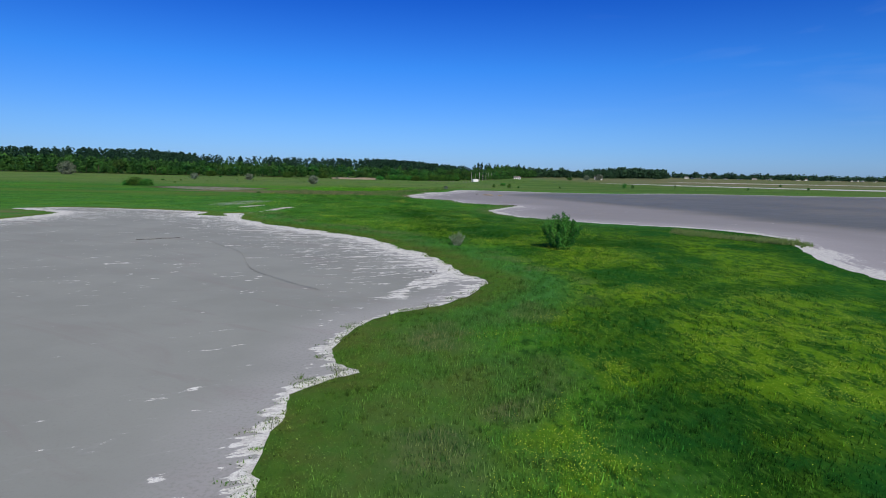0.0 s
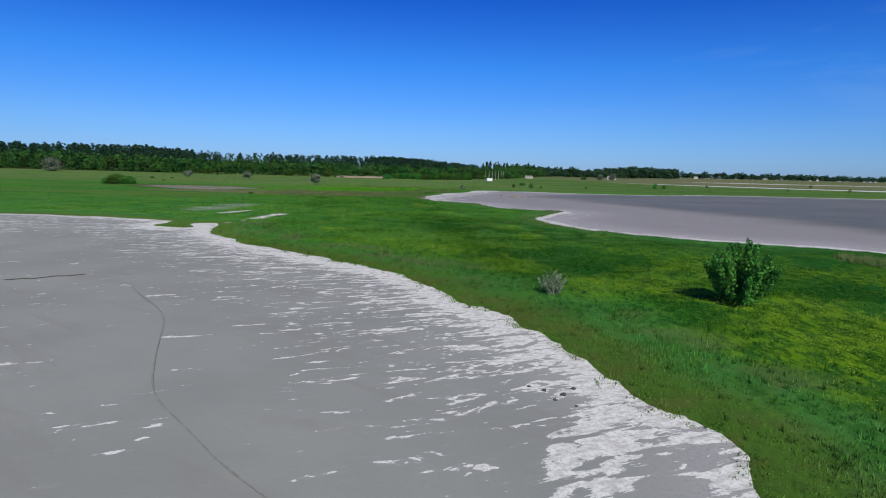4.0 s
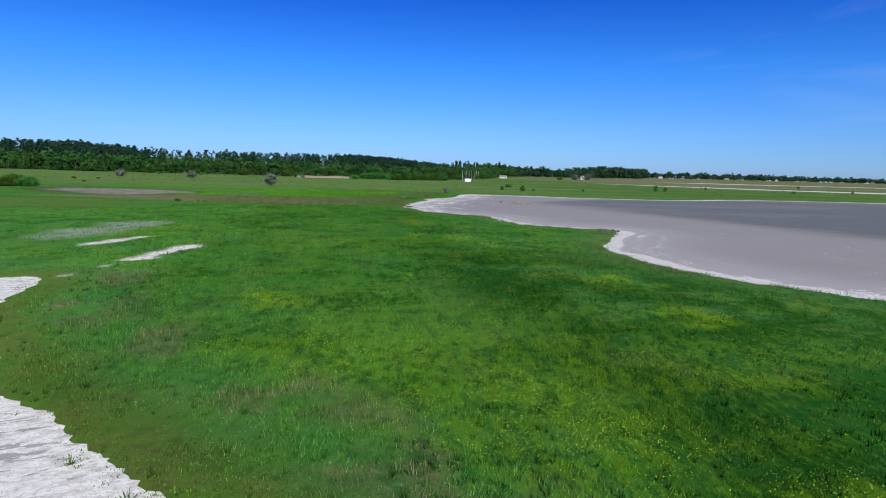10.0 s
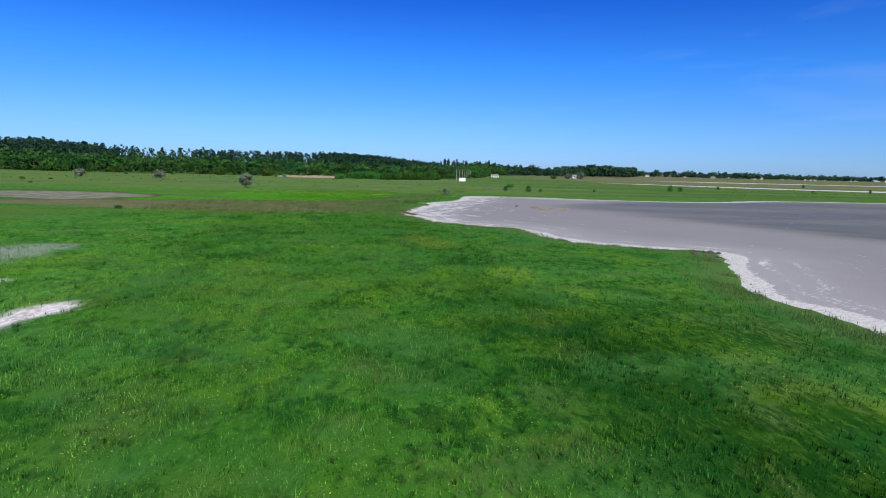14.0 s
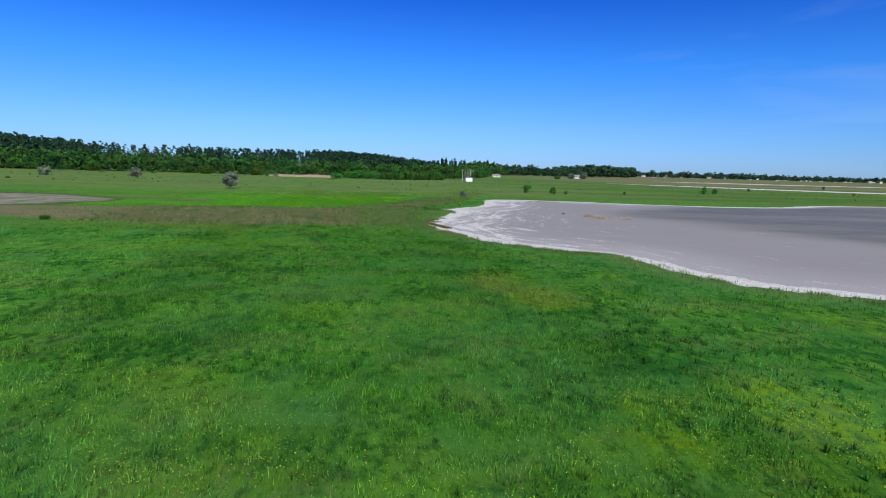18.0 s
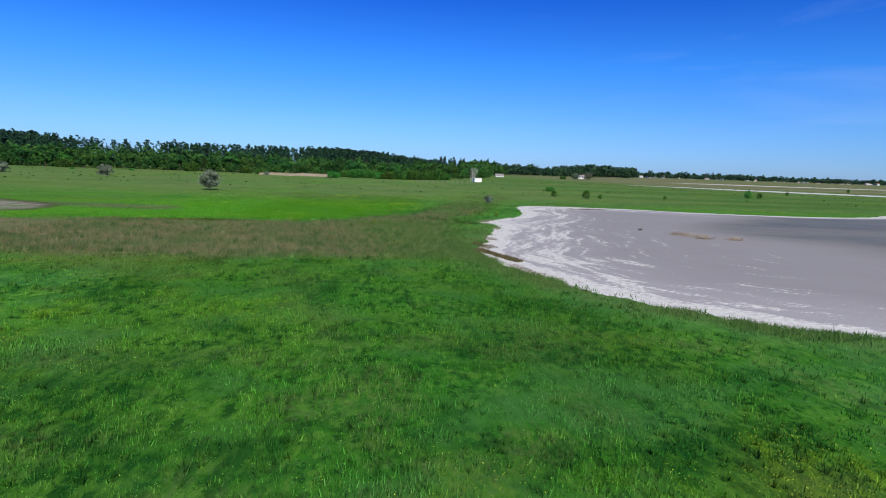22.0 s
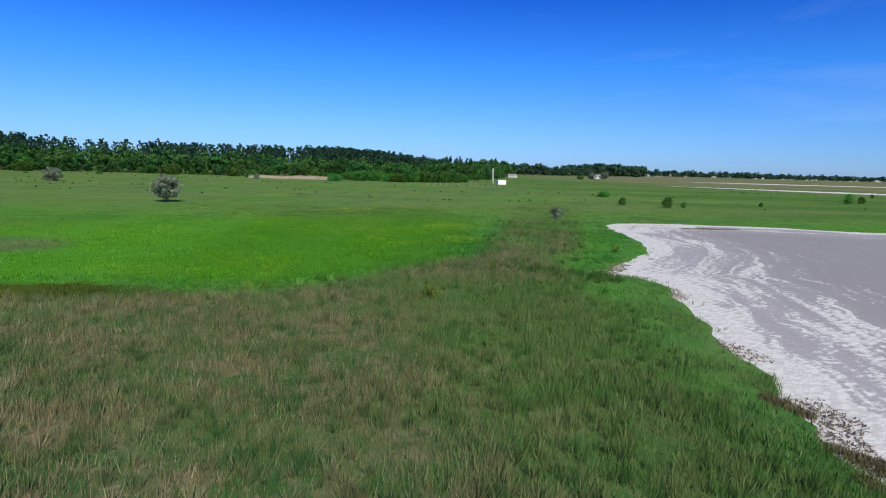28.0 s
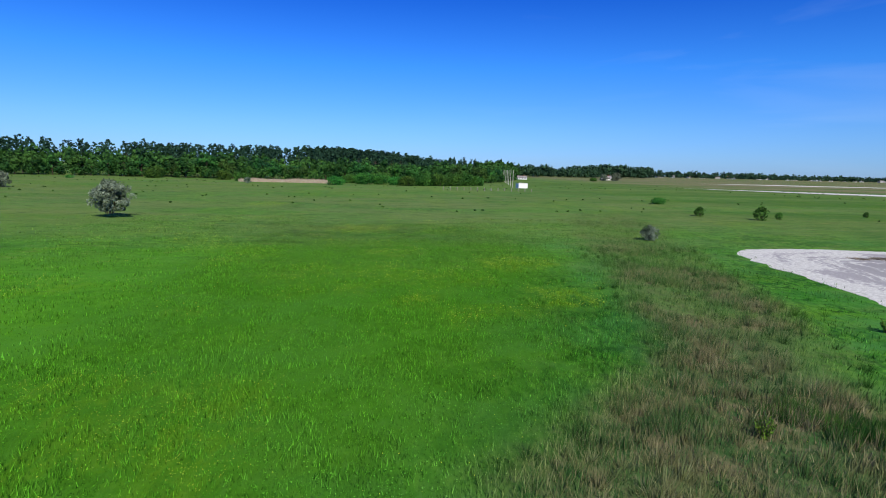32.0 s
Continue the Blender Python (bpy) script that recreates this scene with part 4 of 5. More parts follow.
tussocks("tan_shore_reeds", 2600, 25, 37, 55, 69, lambda x, y, z: step(-0.8, 0.8, capsule(x, y, 27.5, 66.3, 35, 58.5, 1.6) + (fbm(x, y, 1.5, 112, 2) - 0.5) * 2.5) * (z["lake"] < 1.5), 0.55, 18, 0.016, 0.30,
         "pale tan dry reeds along the lake shore", 1.0, (0.75, 1.0))


def rush_here(x, y, z):
    return z["rush"] * step(0.45, 0.62, fbm(x, y, 2.2, 84, 2)) * (z["lake"] < 0.1)


blades("shore_rushes", 2200000, -14, 24, 78, 192, rush_here, lambda x, y, z: 0.08 + 0.17 * fbm(x, y, 1.3, 87, 2), 0.0065, grass_mat, "dark rushes in tufts along the lake shore", 0.5)


def flowers(name, n, label):
    x, y = rng.uniform(-46, 38, n), rng.uniform(9, 235, n)
    z = near.at(x, y)
    heads = step(0.36, 0.66, fbm(x, y, 1.1, 91, 3)) + 0.10
    thick = 1.0 * z["flower"] * heads + 0.02 * step(0.45, 0.7, fbm(x, y, 2.5, 92, 2)) * step(3, 6, -z["west"]) * (1 - z["reed"])
    thick = thick * (1 - 0.55 * step(180, 190, y)) * (1 - step(170, 184, y) * step(-12.5, -11, x))
    use = (rng.uniform(0, 1, n) < thick * step(34, 18, np.abs(x - path_x(y) - 3))) & (z["lake"] < -1)
    x, y = x[use], y[use]
    z = near.at(x, y)
    n = len(x)
    c = np.stack([x, y, ground_height(x, y, z) + rng.uniform(0.12, 0.34, n)], 1)
    r = rng.uniform(0.008, 0.016, n) * (1 + 0.35 * z["flower"] * step(100, 80, y) + 0.5 * step(184, 192, y))
    a = rng.uniform(0, 6.28, n)
    v = []
    for k in range(3):
        b = a + k * 2.094
        v.append(c + np.stack([np.cos(b) * r, np.sin(b) * r, rng.uniform(-0.8, 0.8, n) * r], 1))
    me = mesh_of(name, np.stack(v, 1).reshape(-1, 3), np.arange(3 * n).reshape(-1, 3), petal)
    return tagged(new(name, me), label, "flowers", kind="stuff")


wrack_mat = plain("brown_plant_litter", (0.13, 0.105, 0.078), (0.29, 0.25, 0.19), 0.9, 3)


def litter_here(x, y, z):
    e = z["east"] + (fbm(x, y, 2.0, 95, 2) - 0.5) * 1.2
    return (np.abs(e - 0.45) < 0.55) * step(0.40, 0.56, fbm(x, y, 3.2, 96, 3)) * (z["lake"] < 1.6)


blades("shore_litter", 260000, -14, 24, 146, 188, litter_here, lambda x, y, z: 0.06 + 0 * x, 0.035, wrack_mat, "brown dead plant litter washed along the salt shore", 3.0)


def fringe_here(x, y, z):
    e = z["west"] + (fbm(x, y, 0.8, 97, 3) - 0.5) * 1.5
    return step(0.45, -0.2, e) * (z["west"] > -0.5) * step(0.36, 0.6, fbm(x, y, 0.4, 98, 2))


blades("shore_fringe", 420000, -14, 6, 9, 96, fringe_here, lambda x, y, z: 0.04 + 0.05 * fbm(x, y, 0.6, 99, 2), 0.017, grass_mat, "low olive plants creeping onto the salt crust", 1.6)
blades("far_shore_litter", 26000, 11, 23, 207.5, 214.5, lambda x, y, z: step(-0.6, 0.5, capsule(x, y, 14, 211.2, 19, 211.3, 0.45) + (fbm(x, y, 1.6, 100, 2) - 0.5) * 1.6), lambda x, y, z: 0.10 + 0 * x, 0.03, wrack_mat,
       "brown dead plant litter on the far salt shore", 2.0)
sedge_mat = plain("brown_sedge", (0.075, 0.066, 0.030), (0.150, 0.130, 0.060), 0.9, 3)


def sedge_here(x, y, z):
    c = np.maximum(capsule(x, y, -10.7, 159.2, -9.9, 156.9, 0.34), capsule(x, y, -9.7, 156.5, -8.9, 153.8, 0.4))
    c = np.maximum(c, np.maximum(capsule(x, y, -11.2, 157.9, -10.9, 156.1, 0.2), capsule(x, y, -10.4, 162.0, -10.05, 161.2, 0.32)))
    return step(-0.1, 0.12, c + (fbm(x, y, 0.6, 101, 2) - 0.5) * 0.5)


blades("shore_sedge", 60000, -12.5, -8, 152, 163.5, sedge_here, lambda x, y, z: 0.09 + 0.08 * fbm(x, y, 0.7, 102, 2), 0.012, sedge_mat, "low brown sedge growing in strips on the salt shore", 0.9)
flowers("yellow_flowers", 3800000, "scattered small yellow meadow flowers among the grass")


# ---- trees and shrubs ----
def clump_leaves(r, centres, radii, count, size, flat=0.75, outward=0.9):
    """Leaves as quads round clump centres."""
    k = r.integers(0, len(centres), count)
    d = r.normal(size=(count, 3))
    d /= np.linalg.norm(d, axis=1)[:, None]
    rad = radii[k] * r.uniform(0.35, 1.0, count) ** 0.5
    p = centres[k] + d * rad[:, None] * np.array([1, 1, flat])
    nrm = d * outward + r.normal(size=(count, 3)) * 0.6
    nrm /= np.linalg.norm(nrm, axis=1)[:, None]
    u = np.cross(nrm, r.normal(size=(count, 3)))
    u /= np.linalg.norm(u, axis=1)[:, None]
    w = np.cross(nrm, u)
    s = size * r.uniform(0.6, 1.4, count)[:, None]
    v = np.stack([p - u * s, p - w * s * 0.75, p + u * s, p + w * s * 0.75], 1).reshape(-1, 3)
    return v, np.arange(4 * count).reshape(-1, 4)


def limbs(r, height, spread, stems, thick, lean=0.5, start=0.0):
    """A trunk or several stems with side limbs; returns the mesh and the limb tips."""
    bm = bmesh.new()
    tips = []
    for s in range(stems):
        a = r.uniform(0, 6.28)
        off = (0.12 * spread * math.cos(a), 0.12 * spread * math.sin(a), 0) if stems > 1 else (0, 0, 0)
        p = Vector(off)
        out = lean * spread * r.uniform(0.4, 1.0) if stems > 1 else 0.06 * spread
        top = Vector((math.cos(a) * out, math.sin(a) * out, height * r.uniform(0.72, 0.95)))
        mid = p.lerp(top, 0.5) + Vector((r.normal() * 0.05, r.normal() * 0.05, 0.04)) * height
        rod(bm, p - Vector((0, 0, 0.15)), mid, thick, thick * 0.65)
        rod(bm, mid, top, thick * 0.65, thick * 0.2)
        tips.append(top)
        for _ in range(5 if stems > 1 else 14):
            f = r.uniform(max(0.2, start), 0.95)
            q = p.lerp(mid, f * 2) if f < 0.5 else mid.lerp(top, f * 2 - 1)
            b = r.uniform(0, 6.28)
            ln = spread * r.uniform(0.3, 0.6) * (1.1 - 0.6 * f)
            e = q + Vector((math.cos(b) * ln, math.sin(b) * ln, ln * r.uniform(0.2, 0.8)))
            rod(bm, q, e, thick * 0.35, thick * 0.1, 5)
            tips.append(e)
    return bm, tips


def shrub(name, seed, height, spread, stems, count, size, mat, label, category, clump=0.3, thick=0.06, lean=0.3, low=0.15):
    """Stems with leaf clumps filling an uneven egg shape."""
    r = np.random.default_rng(seed)
    root = new(name)
    bm, tips = limbs(r, height * 0.85, spread * 0.6, stems, thick, lean)
    part("trunk", bm, bark, root)
    c = np.array([tuple(t) for t in tips])
    n = 76
    a, e = r.uniform(0, 6.28, n), r.uniform(-0.97, 0.97, n)
    rad = (1 - np.abs(e) ** 3) ** 0.6 * r.uniform(0.35, 1.0, n) * spread * 0.46 * (1 - 0.22 * np.maximum(e, 0))
    egg = np.stack([np.cos(a) * rad, np.sin(a) * rad, height * (low + (1 - low) * (0.5 + 0.47 * e))], 1)
    c = np.concatenate([c, egg])
    radii = r.uniform(0.5, 1.2, len(c)) * clump * spread * 0.5
    v, f = clump_leaves(r, c, radii, count, size, 0.9)
    v[:, 2] = np.maximum(v[:, 2], 0.05)
    ob = new("crown", mesh_of("crown", v, f, mat))
    ob.parent = root
    return tagged(root, label, category)


def spray_shrub(name, seed, height, spread, stems, leaves, size, mat, label, bare=0.12):
    """Many stems fanning up from one foot, each set with leaves along its length."""
    r = np.random.default_rng(seed)
    root = new(name)
    bm = bmesh.new()
    pts, rad = [], []
    for k in range(stems):
        a = k * 2.4 + r.uniform(-0.4, 0.4)
        out = spread * 0.5 * math.sqrt((k + 0.5) / stems) * r.uniform(0.8, 1.1)
        tall = height * (1.0 - 0.42 * (out / (spread * 0.5)) ** 1.6) * r.uniform(0.82, 1.04)
        foot = Vector((0.06 * math.cos(a), 0.06 * math.sin(a), -0.1))
        mid = Vector((0.62 * out * math.cos(a), 0.62 * out * math.sin(a), 0.42 * tall))
        tip = Vector((out * math.cos(a), out * math.sin(a), tall))
        rod(bm, foot, mid, 0.022, 0.014, 5)
        rod(bm, mid, tip, 0.014, 0.005, 5)
        for f in np.linspace(bare, 1, 16):
            q = foot.lerp(mid, f * 2) if f < 0.5 else mid.lerp(tip, f * 2 - 1)
            pts.append(tuple(q))
            rad.append(spread * (0.085 - 0.04 * f))
    part("trunk", bm, bark, root)
    v, f = clump_leaves(r, np.array(pts), np.array(rad), leaves, size, 1.3)
    v[:, 2] = np.maximum(v[:, 2], 0.03)
    ob = new("crown", mesh_of("crown", v, f, mat))
    ob.parent = root
    return tagged(root, label, "shrub")


def tree(name, seed, height, width, kind, count, size, mat, label):
    r = np.random.default_rng(seed)
    root = new(name)
    if kind == "pine":
        bm = bmesh.new()
        rod(bm, (0, 0, -0.3), (0, 0, height * 0.97), 0.16 + height * 0.006, 0.03, 7)
        levels = int(height * 1.3)
        cs, rs = [], []
        for k in range(levels):
            f = k / levels
            zz = height * (0.30 + 0.68 * f)
            reach = width * 0.5 * (1 - f ** 1.7) ** 0.85 * r.uniform(0.7, 1.15)
            for j in range(3):
                b = r.uniform(0, 6.28)
                e = Vector((math.cos(b) * reach, math.sin(b) * reach, zz + 0.15 * reach))
                rod(bm, (0, 0, zz), e, 0.04, 0.015, 3)
                cs.append((e.x * 0.75, e.y * 0.75, e.z))
                rs.append(0.25 + 0.32 * reach)
        cs.append((0, 0, height * 0.96))
        rs.append(0.4)
        cs, rs = np.array(cs), np.array(rs)
        v, f = clump_leaves(r, cs, rs, count, size, 0.55)
        big = v.reshape(-1, 4, 3)
        ctr = big.mean(1, keepdims=True)
        v = (ctr + (big - ctr) * np.clip(1.3 - 0.7 * ctr[:, :, 2:] / height, 0.6, 1)).reshape(-1, 3)
    elif kind == "poplar":
        bm = bmesh.new()
        rod(bm, (0, 0, -0.3), (0, 0, height * 0.95), 0.28, 0.04, 7)
        t = r.uniform(0.08, 1, 46)
        a = r.uniform(0, 6.28, 46)
        rr = width * 0.28 * np.sin(np.clip(t, 0.05, 0.97) * 3.1) ** 0.6
        cs = np.stack([np.cos(a) * rr, np.sin(a) * rr, t * height], 1)
        for q in cs[:16]:
            rod(bm, (0, 0, q[2] * 0.9), tuple(q), 0.05, 0.02, 4)
        v, f = clump_leaves(r, cs, np.full(46, width * 0.26), count, size, 1.4)
    else:
        bm, tips = limbs(r, height * 0.8, width * 0.8, 1, 0.14 + 0.01 * height, start=0.25)
        cs = np.array([tuple(t) for t in tips])
        n = 15
        a, e = r.uniform(0, 6.28, n), r.uniform(-1, 1, n)
        shell = np.stack([np.cos(a) * np.sqrt(1 - e * e * 0.9) * width * 0.36, np.sin(a) * np.sqrt(1 - e * e * 0.9) * width * 0.36, height * (0.52 + 0.36 * e)], 1)
        cs = np.concatenate([cs[::2], shell * r.uniform(0.8, 1.1, (n, 1))])
        cs[:, 2] = np.clip(cs[:, 2], height * 0.1, height * 0.93)
        v, f = clump_leaves(r, cs, r.uniform(0.15, 0.29, len(cs)) * width, count, size, 0.8, 2.0)
    part("trunk", bm, bark, root)
    v[:, 2] = np.maximum(v[:, 2], 0.1)
    ob = new("crown", mesh_of("crown", v, f, mat))
    ob.parent = root
    SHAPES[root.name] = (v, f)
    return tagged(root, label, "tree")


def put(ob, x, y, z=0.1, turn=0.0, scale=1.0):
    ob.matrix_world = Matrix.Translation((x, y, z)) @ Matrix.Rotation(turn, 4, "Z") @ Matrix.Scale(scale, 4)
    return ob


def again(ob, x, y, z=0.1, turn=0.0, scale=1.0):
    c = copy_thing(ob, pose(x, y, z, 0, 0, math.degrees(turn)))
    c.scale = (scale, scale, scale)
    return c


def up(x, y):
    return 0.12 + float(rise(np.array(x, float), np.array(y, float)))


bush = put(spray_shrub("shrub", 3, 2.95, 3.4, 44, 14000, 0.058, leaf_green, "dense green leafy shrub standing alone in the flower meadow"), 10.15, 49.9, 0.1, 0.0, 1.08)
put(spray_shrub("shrub", 4, 1.25, 1.6, 24, 1900, 0.042, leaf_sage, "small grey-green shrub with dark inner twigs"), 1.35, 51.4)
silver = put(shrub("silver_shrub", 5, 3.3, 5.0, 9, 8000, 0.085, leaf_silver, "silvery grey shrub standing alone in the green meadow", "shrub", 0.2, 0.06, 0.35, 0.0), -51.5, 234.5, 0.85)
tagged(silver, group="silver shrubs in the meadow")
for k, (x, y, s) in enumerate([(-94, 287, 0.95), (-120, 286, 0.9), (-190, 300, 2.0), (-61, 342, 0.5), (1.2, 221.3, 0.42), (150, 620, 1.6), (168, 640, 2.0)]):
    again(silver, x, y, up(x, y) - 0.05, 1.0 + k, s)
dome = put(shrub("round_shrub", 6, 2.2, 5.4, 9, 5000, 0.12, leaf_green, "dark green rounded willow shrub in the meadow", "shrub", 0.36, 0.06, 0.5, 0.0), -102, 196, 0.35)
tagged(dome, group="willow shrubs")
for k, (x, y, s) in enumerate([(-98.6, 196.5, 0.9), (-105, 197, 0.7), (-36, 338, 0.95), (-33, 362, 1.1), (-19, 348, 1.0), (-14, 354, 1.15), (-9, 358, 1.25), (-4, 361, 1.3), (3, 366, 1.35), (-24, 372, 1.4), (28, 275, 0.5), (-107, 236, 0.22), (-122, 258, 0.3), (-115, 260, 0.24), (-48, 154, 0.2), (-125, 333, 0.3), (-111, 347, 0.4), (-66, 358, 1.0), (120, 560, 1.0)]):
    again(dome, x, y, up(x, y) - 0.05, k * 1.3, s)
willow = put(shrub("willow_shrub", 7, 3.0, 6.4, 9, 3600, 0.17, leaf_bright, "bright green bushy willow before the woodland", "shrub", 0.34, 0.06, 0.5, 0.0), -29, 352, 1.05)
tagged(willow, group="willow shrubs")
for k, (x, y, s) in enumerate([(-24, 353, 0.9), (-16, 345, 0.85), (-11, 348, 1.05), (-6, 350, 1.1), (-1, 354, 1.15), (4, 358, 1.1), (8, 364, 0.9), (-75, 371, 0.9), (-98, 374, 1.1), (-140, 358, 1.0)]):
    again(willow, x, y, up(x, y) - 0.05, k * 1.7, s)
weed = put(spray_shrub("weed_bush", 9, 0.75, 0.8, 16, 900, 0.035, leaf_lime, "small yellow-green leafy weed bush among the reeds"), -18.7, 174.2, 0.1)
tagged(weed, group="weed bushes at the reed edge")
for k, (x, y, q) in enumerate([(-27.1, 175.3, 0.8), (-26.5, 175.9, 0.6), (-23.0, 177.7, 0.6), (-14.4, 181.9, 0.7), (-3.2, 190.6, 0.9)]):
    again(weed, x, y, 0.1, k * 1.1, q)
sapling = put(shrub("sapling", 8, 1.5, 1.6, 5, 700, 0.085, leaf_green, "small dark green sapling in the meadow", "shrub", 0.26, 0.03, 0.6, 0.0), 21.6, 249, 0.3)
tagged(sapling, group="saplings east of the reeds")
for k, (x, y, s) in enumerate([(27.5, 244, 1.3), (31.5, 246, 0.7), (83, 270, 1.5), (87, 271, 1.1), (120, 305, 0.8), (195, 315, 1.0), (50, 252, 0.6), (150, 290, 0.7), (240, 420, 1.4)]):
    again(sapling, x, y, up(x, y) - 0.03, k, s)

def far_weeds(name, n, xlo, xhi, ylo, yhi, size, mat, label, dense):
    """Loose clumps of taller weeds standing out of the far meadow."""
    r = np.random.default_rng(31)
    x, y = r.uniform(xlo, xhi, n), r.uniform(ylo, yhi, n)
    z = plan(x, y)
    use = (r.uniform(0, 1, n) < step(0.46, 0.66, fbm(x / 5, y, 9, 121, 3)) * dense) & (z["lake"] < -1.5) & (z["mud"] < 0.3)
    x, y, h = x[use], y[use], ground_height(x, y, z)[use]
    c = np.stack([x, y, h + 0.12], 1)
    v, f = clump_leaves(r, c, r.uniform(0.3, 1.0, len(x)) * size, 9 * len(x), 0.55 * size, 0.4, 1.0)
    v[:, 2] = np.maximum(v[:, 2], 0.05)
    return tagged(new(name, mesh_of(name, v, f, mat)), label, "weeds", kind="stuff")


far_weeds("dark_weeds", 1500, -150, 220, 245, 420, 0.26, leaf_bright, "dark green weeds scattered in clumps over the far meadow", 0.8)

# ---- woodland ----
fr = np.random.default_rng(11)
SHAPES = {}
pines = [tree("pine_tree", 20 + k, h, w, "pine", 520, 0.36, needle_dark, "dark green pine tree at the woodland edge") for k, (h, w) in enumerate([(13.2, 7.4), (12.9, 7.0), (13.5, 7.8)])]
broad = [tree("leafy_tree", 30 + k, h, w, "broad", 900, 0.33, (leaf_wood, leaf_bright, leaf_wood)[k], "green leafy tree at the woodland edge") for k, (h, w) in enumerate([(8.5, 7), (7.0, 6.5), (10.0, 8)])]
poplars = [tree("poplar_tree", 40 + k, h, w, "poplar", 620, 0.5, needle_dark, "tall narrow dark poplar in the distance") for k, (h, w) in enumerate([(17, 4.4), (15, 4.0)])]
for o in pines + broad:
    tagged(o, group="woodland edge")
for o in poplars:
    tagged(o, group="row of poplars")
EDGE = [(-520, 300), (-330, 325), (-244, 340), (-165, 345), (-125, 378), (-92, 384), (-62, 384), (-34, 374), (-6, 382), (20, 408), (45, 480), (68, 590), (110, 760), (150, 900), (215, 1010)]
ex, ey = np.array(EDGE, float).T
arc = np.concatenate([[0], np.cumsum(np.hypot(np.diff(ex), np.diff(ey)))])


def along(s, depth):
    x, y = np.interp(s, arc, ex), np.interp(s, arc, ey)
    a, b = np.interp(s + 8, arc, ex) - np.interp(s - 8, arc, ex), np.interp(s + 8, arc, ey) - np.interp(s - 8, arc, ey)
    n = math.hypot(a, b)
    return x - b / n * depth, y + a / n * depth


first = set()


def plant(kinds, x, y, s):
    k = int(fr.integers(0, len(kinds)))
    t = fr.uniform(0, 6.28)
    if kinds[k].name not in first:
        first.add(kinds[k].name)
        return put(kinds[k], x, y, up(x, y), t, s)
    return again(kinds[k], x, y, up(x, y), t, s)


def woods(name, kinds, spots, keep, mat, label, above=0.0):
    """Many far trees joined into one mesh."""
    vs, fs, n = [], [], 0
    for x, y, s in spots:
        v, f = SHAPES[kinds[int(fr.integers(0, len(kinds)))].name]
        f = f[v[f[:, 0], 2] > above * v[:, 2].max()]
        pick = fr.permutation(len(f))[:keep]
        q = v[f[pick]]
        mid = q.mean(1, keepdims=True)
        q = mid + (q - mid) * math.sqrt(max(1.0, len(f) / keep)) * 0.9
        a = fr.uniform(0, 6.28)
        ca, sa = math.cos(a), math.sin(a)
        q = q.reshape(-1, 3) * s
        vs.append(np.stack([q[:, 0] * ca - q[:, 1] * sa + x, q[:, 0] * sa + q[:, 1] * ca + y, q[:, 2] * fr.uniform(0.96, 1.04) + up(x, y)], 1))
        fs.append(np.arange(len(q)).reshape(-1, 4) + n)
        n += len(q)
    me = mesh_of(name, np.concatenate(vs), np.concatenate(fs), mat)
    return tagged(new(name, me), label, "trees", kind="stuff")


def row(s0, s1, gap, depth, loose, lo, hi):
    out = []
    for s in np.arange(s0, s1, gap):
        x, y = along(s + fr.uniform(-2, 2), depth + fr.uniform(-loose, loose))
        out.append((x, y, fr.uniform(lo, hi)))
    return out


for x, y, s in row(150, 760, 4.2, 4, 3.0, 0.55, 0.95):
    plant(broad, x, y, s)
for x, y, s in row(150, 720, 9, 26, 4, 0.64, 0.78):
    plant(pines, x, y, s * (1 - 0.12 * float(step(-60, 0, np.array(x)))))
leafy_spots = row(20, 760, 2.6, 0, 2.5, 0.25, 0.55) + row(20, 760, 2.8, 10, 3, 0.75, 1.02) + row(20, 720, 2.8, 17, 4, 0.86, 1.06) + row(20, 700, 3.0, 28, 5, 0.95, 1.10) + row(0, 150, 4.0, 3, 3, 0.7, 1.1) + row(760, arc[-1], 5.0, 6, 6, 0.9, 1.5) + row(760, arc[-1], 6, 18, 8, 1.1, 1.6)
pine_spots = row(0, 720, 3.2, 36, 4, 0.86, 1.0) + row(0, 720, 2.6, 48, 5, 0.92, 1.06) + row(0, 720, 2.2, 62, 6, 0.98, 1.12) + row(0, 720, 1.6, 80, 8, 1.03, 1.14)
pine_spots = [(x, y, s * (1 - 0.12 * float(step(-75, 10, np.array(x))))) for x, y, s in pine_spots]
tall = lambda x: 1 + 0.16 * float(step(-165, -225, np.array(x)))
pine_spots = [(x, y, s * tall(x)) for x, y, s in pine_spots]
leafy_spots = [(x, y, s * tall(x) * (1 - 0.18 * float(step(-75, -10, np.array(x)) * step(600, 450, np.array(y))))) for x, y, s in leafy_spots]
grove_spots = []
for k in range(170):
    a, c = fr.uniform(0, 1), fr.uniform(0, 1)
    grove_spots.append((268 + 135 * a, 1010 + 55 * a + 45 * c, fr.uniform(1.85, 2.3) * (1 - 0.25 * abs(a - 0.5))))
for k in range(230):
    a = fr.uniform(0, 1)
    grove_spots.append((80 + 250 * a, 790 + 285 * a + fr.uniform(-20, 50), fr.uniform(1.0, 1.75)))
village_spots = []
for k in range(900):
    x = 690 + 1500 * fr.uniform(0, 1)
    village_spots.append((x, 1690 + 0.2 * x + fr.uniform(-110, 90), fr.uniform(0.9, 2.3)))
woods("far_grove", broad, grove_spots, 120, leaf_far, "dark green grove standing far off in the fields")
woods("village_trees", broad, village_spots, 56, leaf_far, "dark green trees round the far village")
woods("leafy_woodland", broad, leafy_spots, 230, leaf_wood, "dense green leafy woodland with uneven crowns")
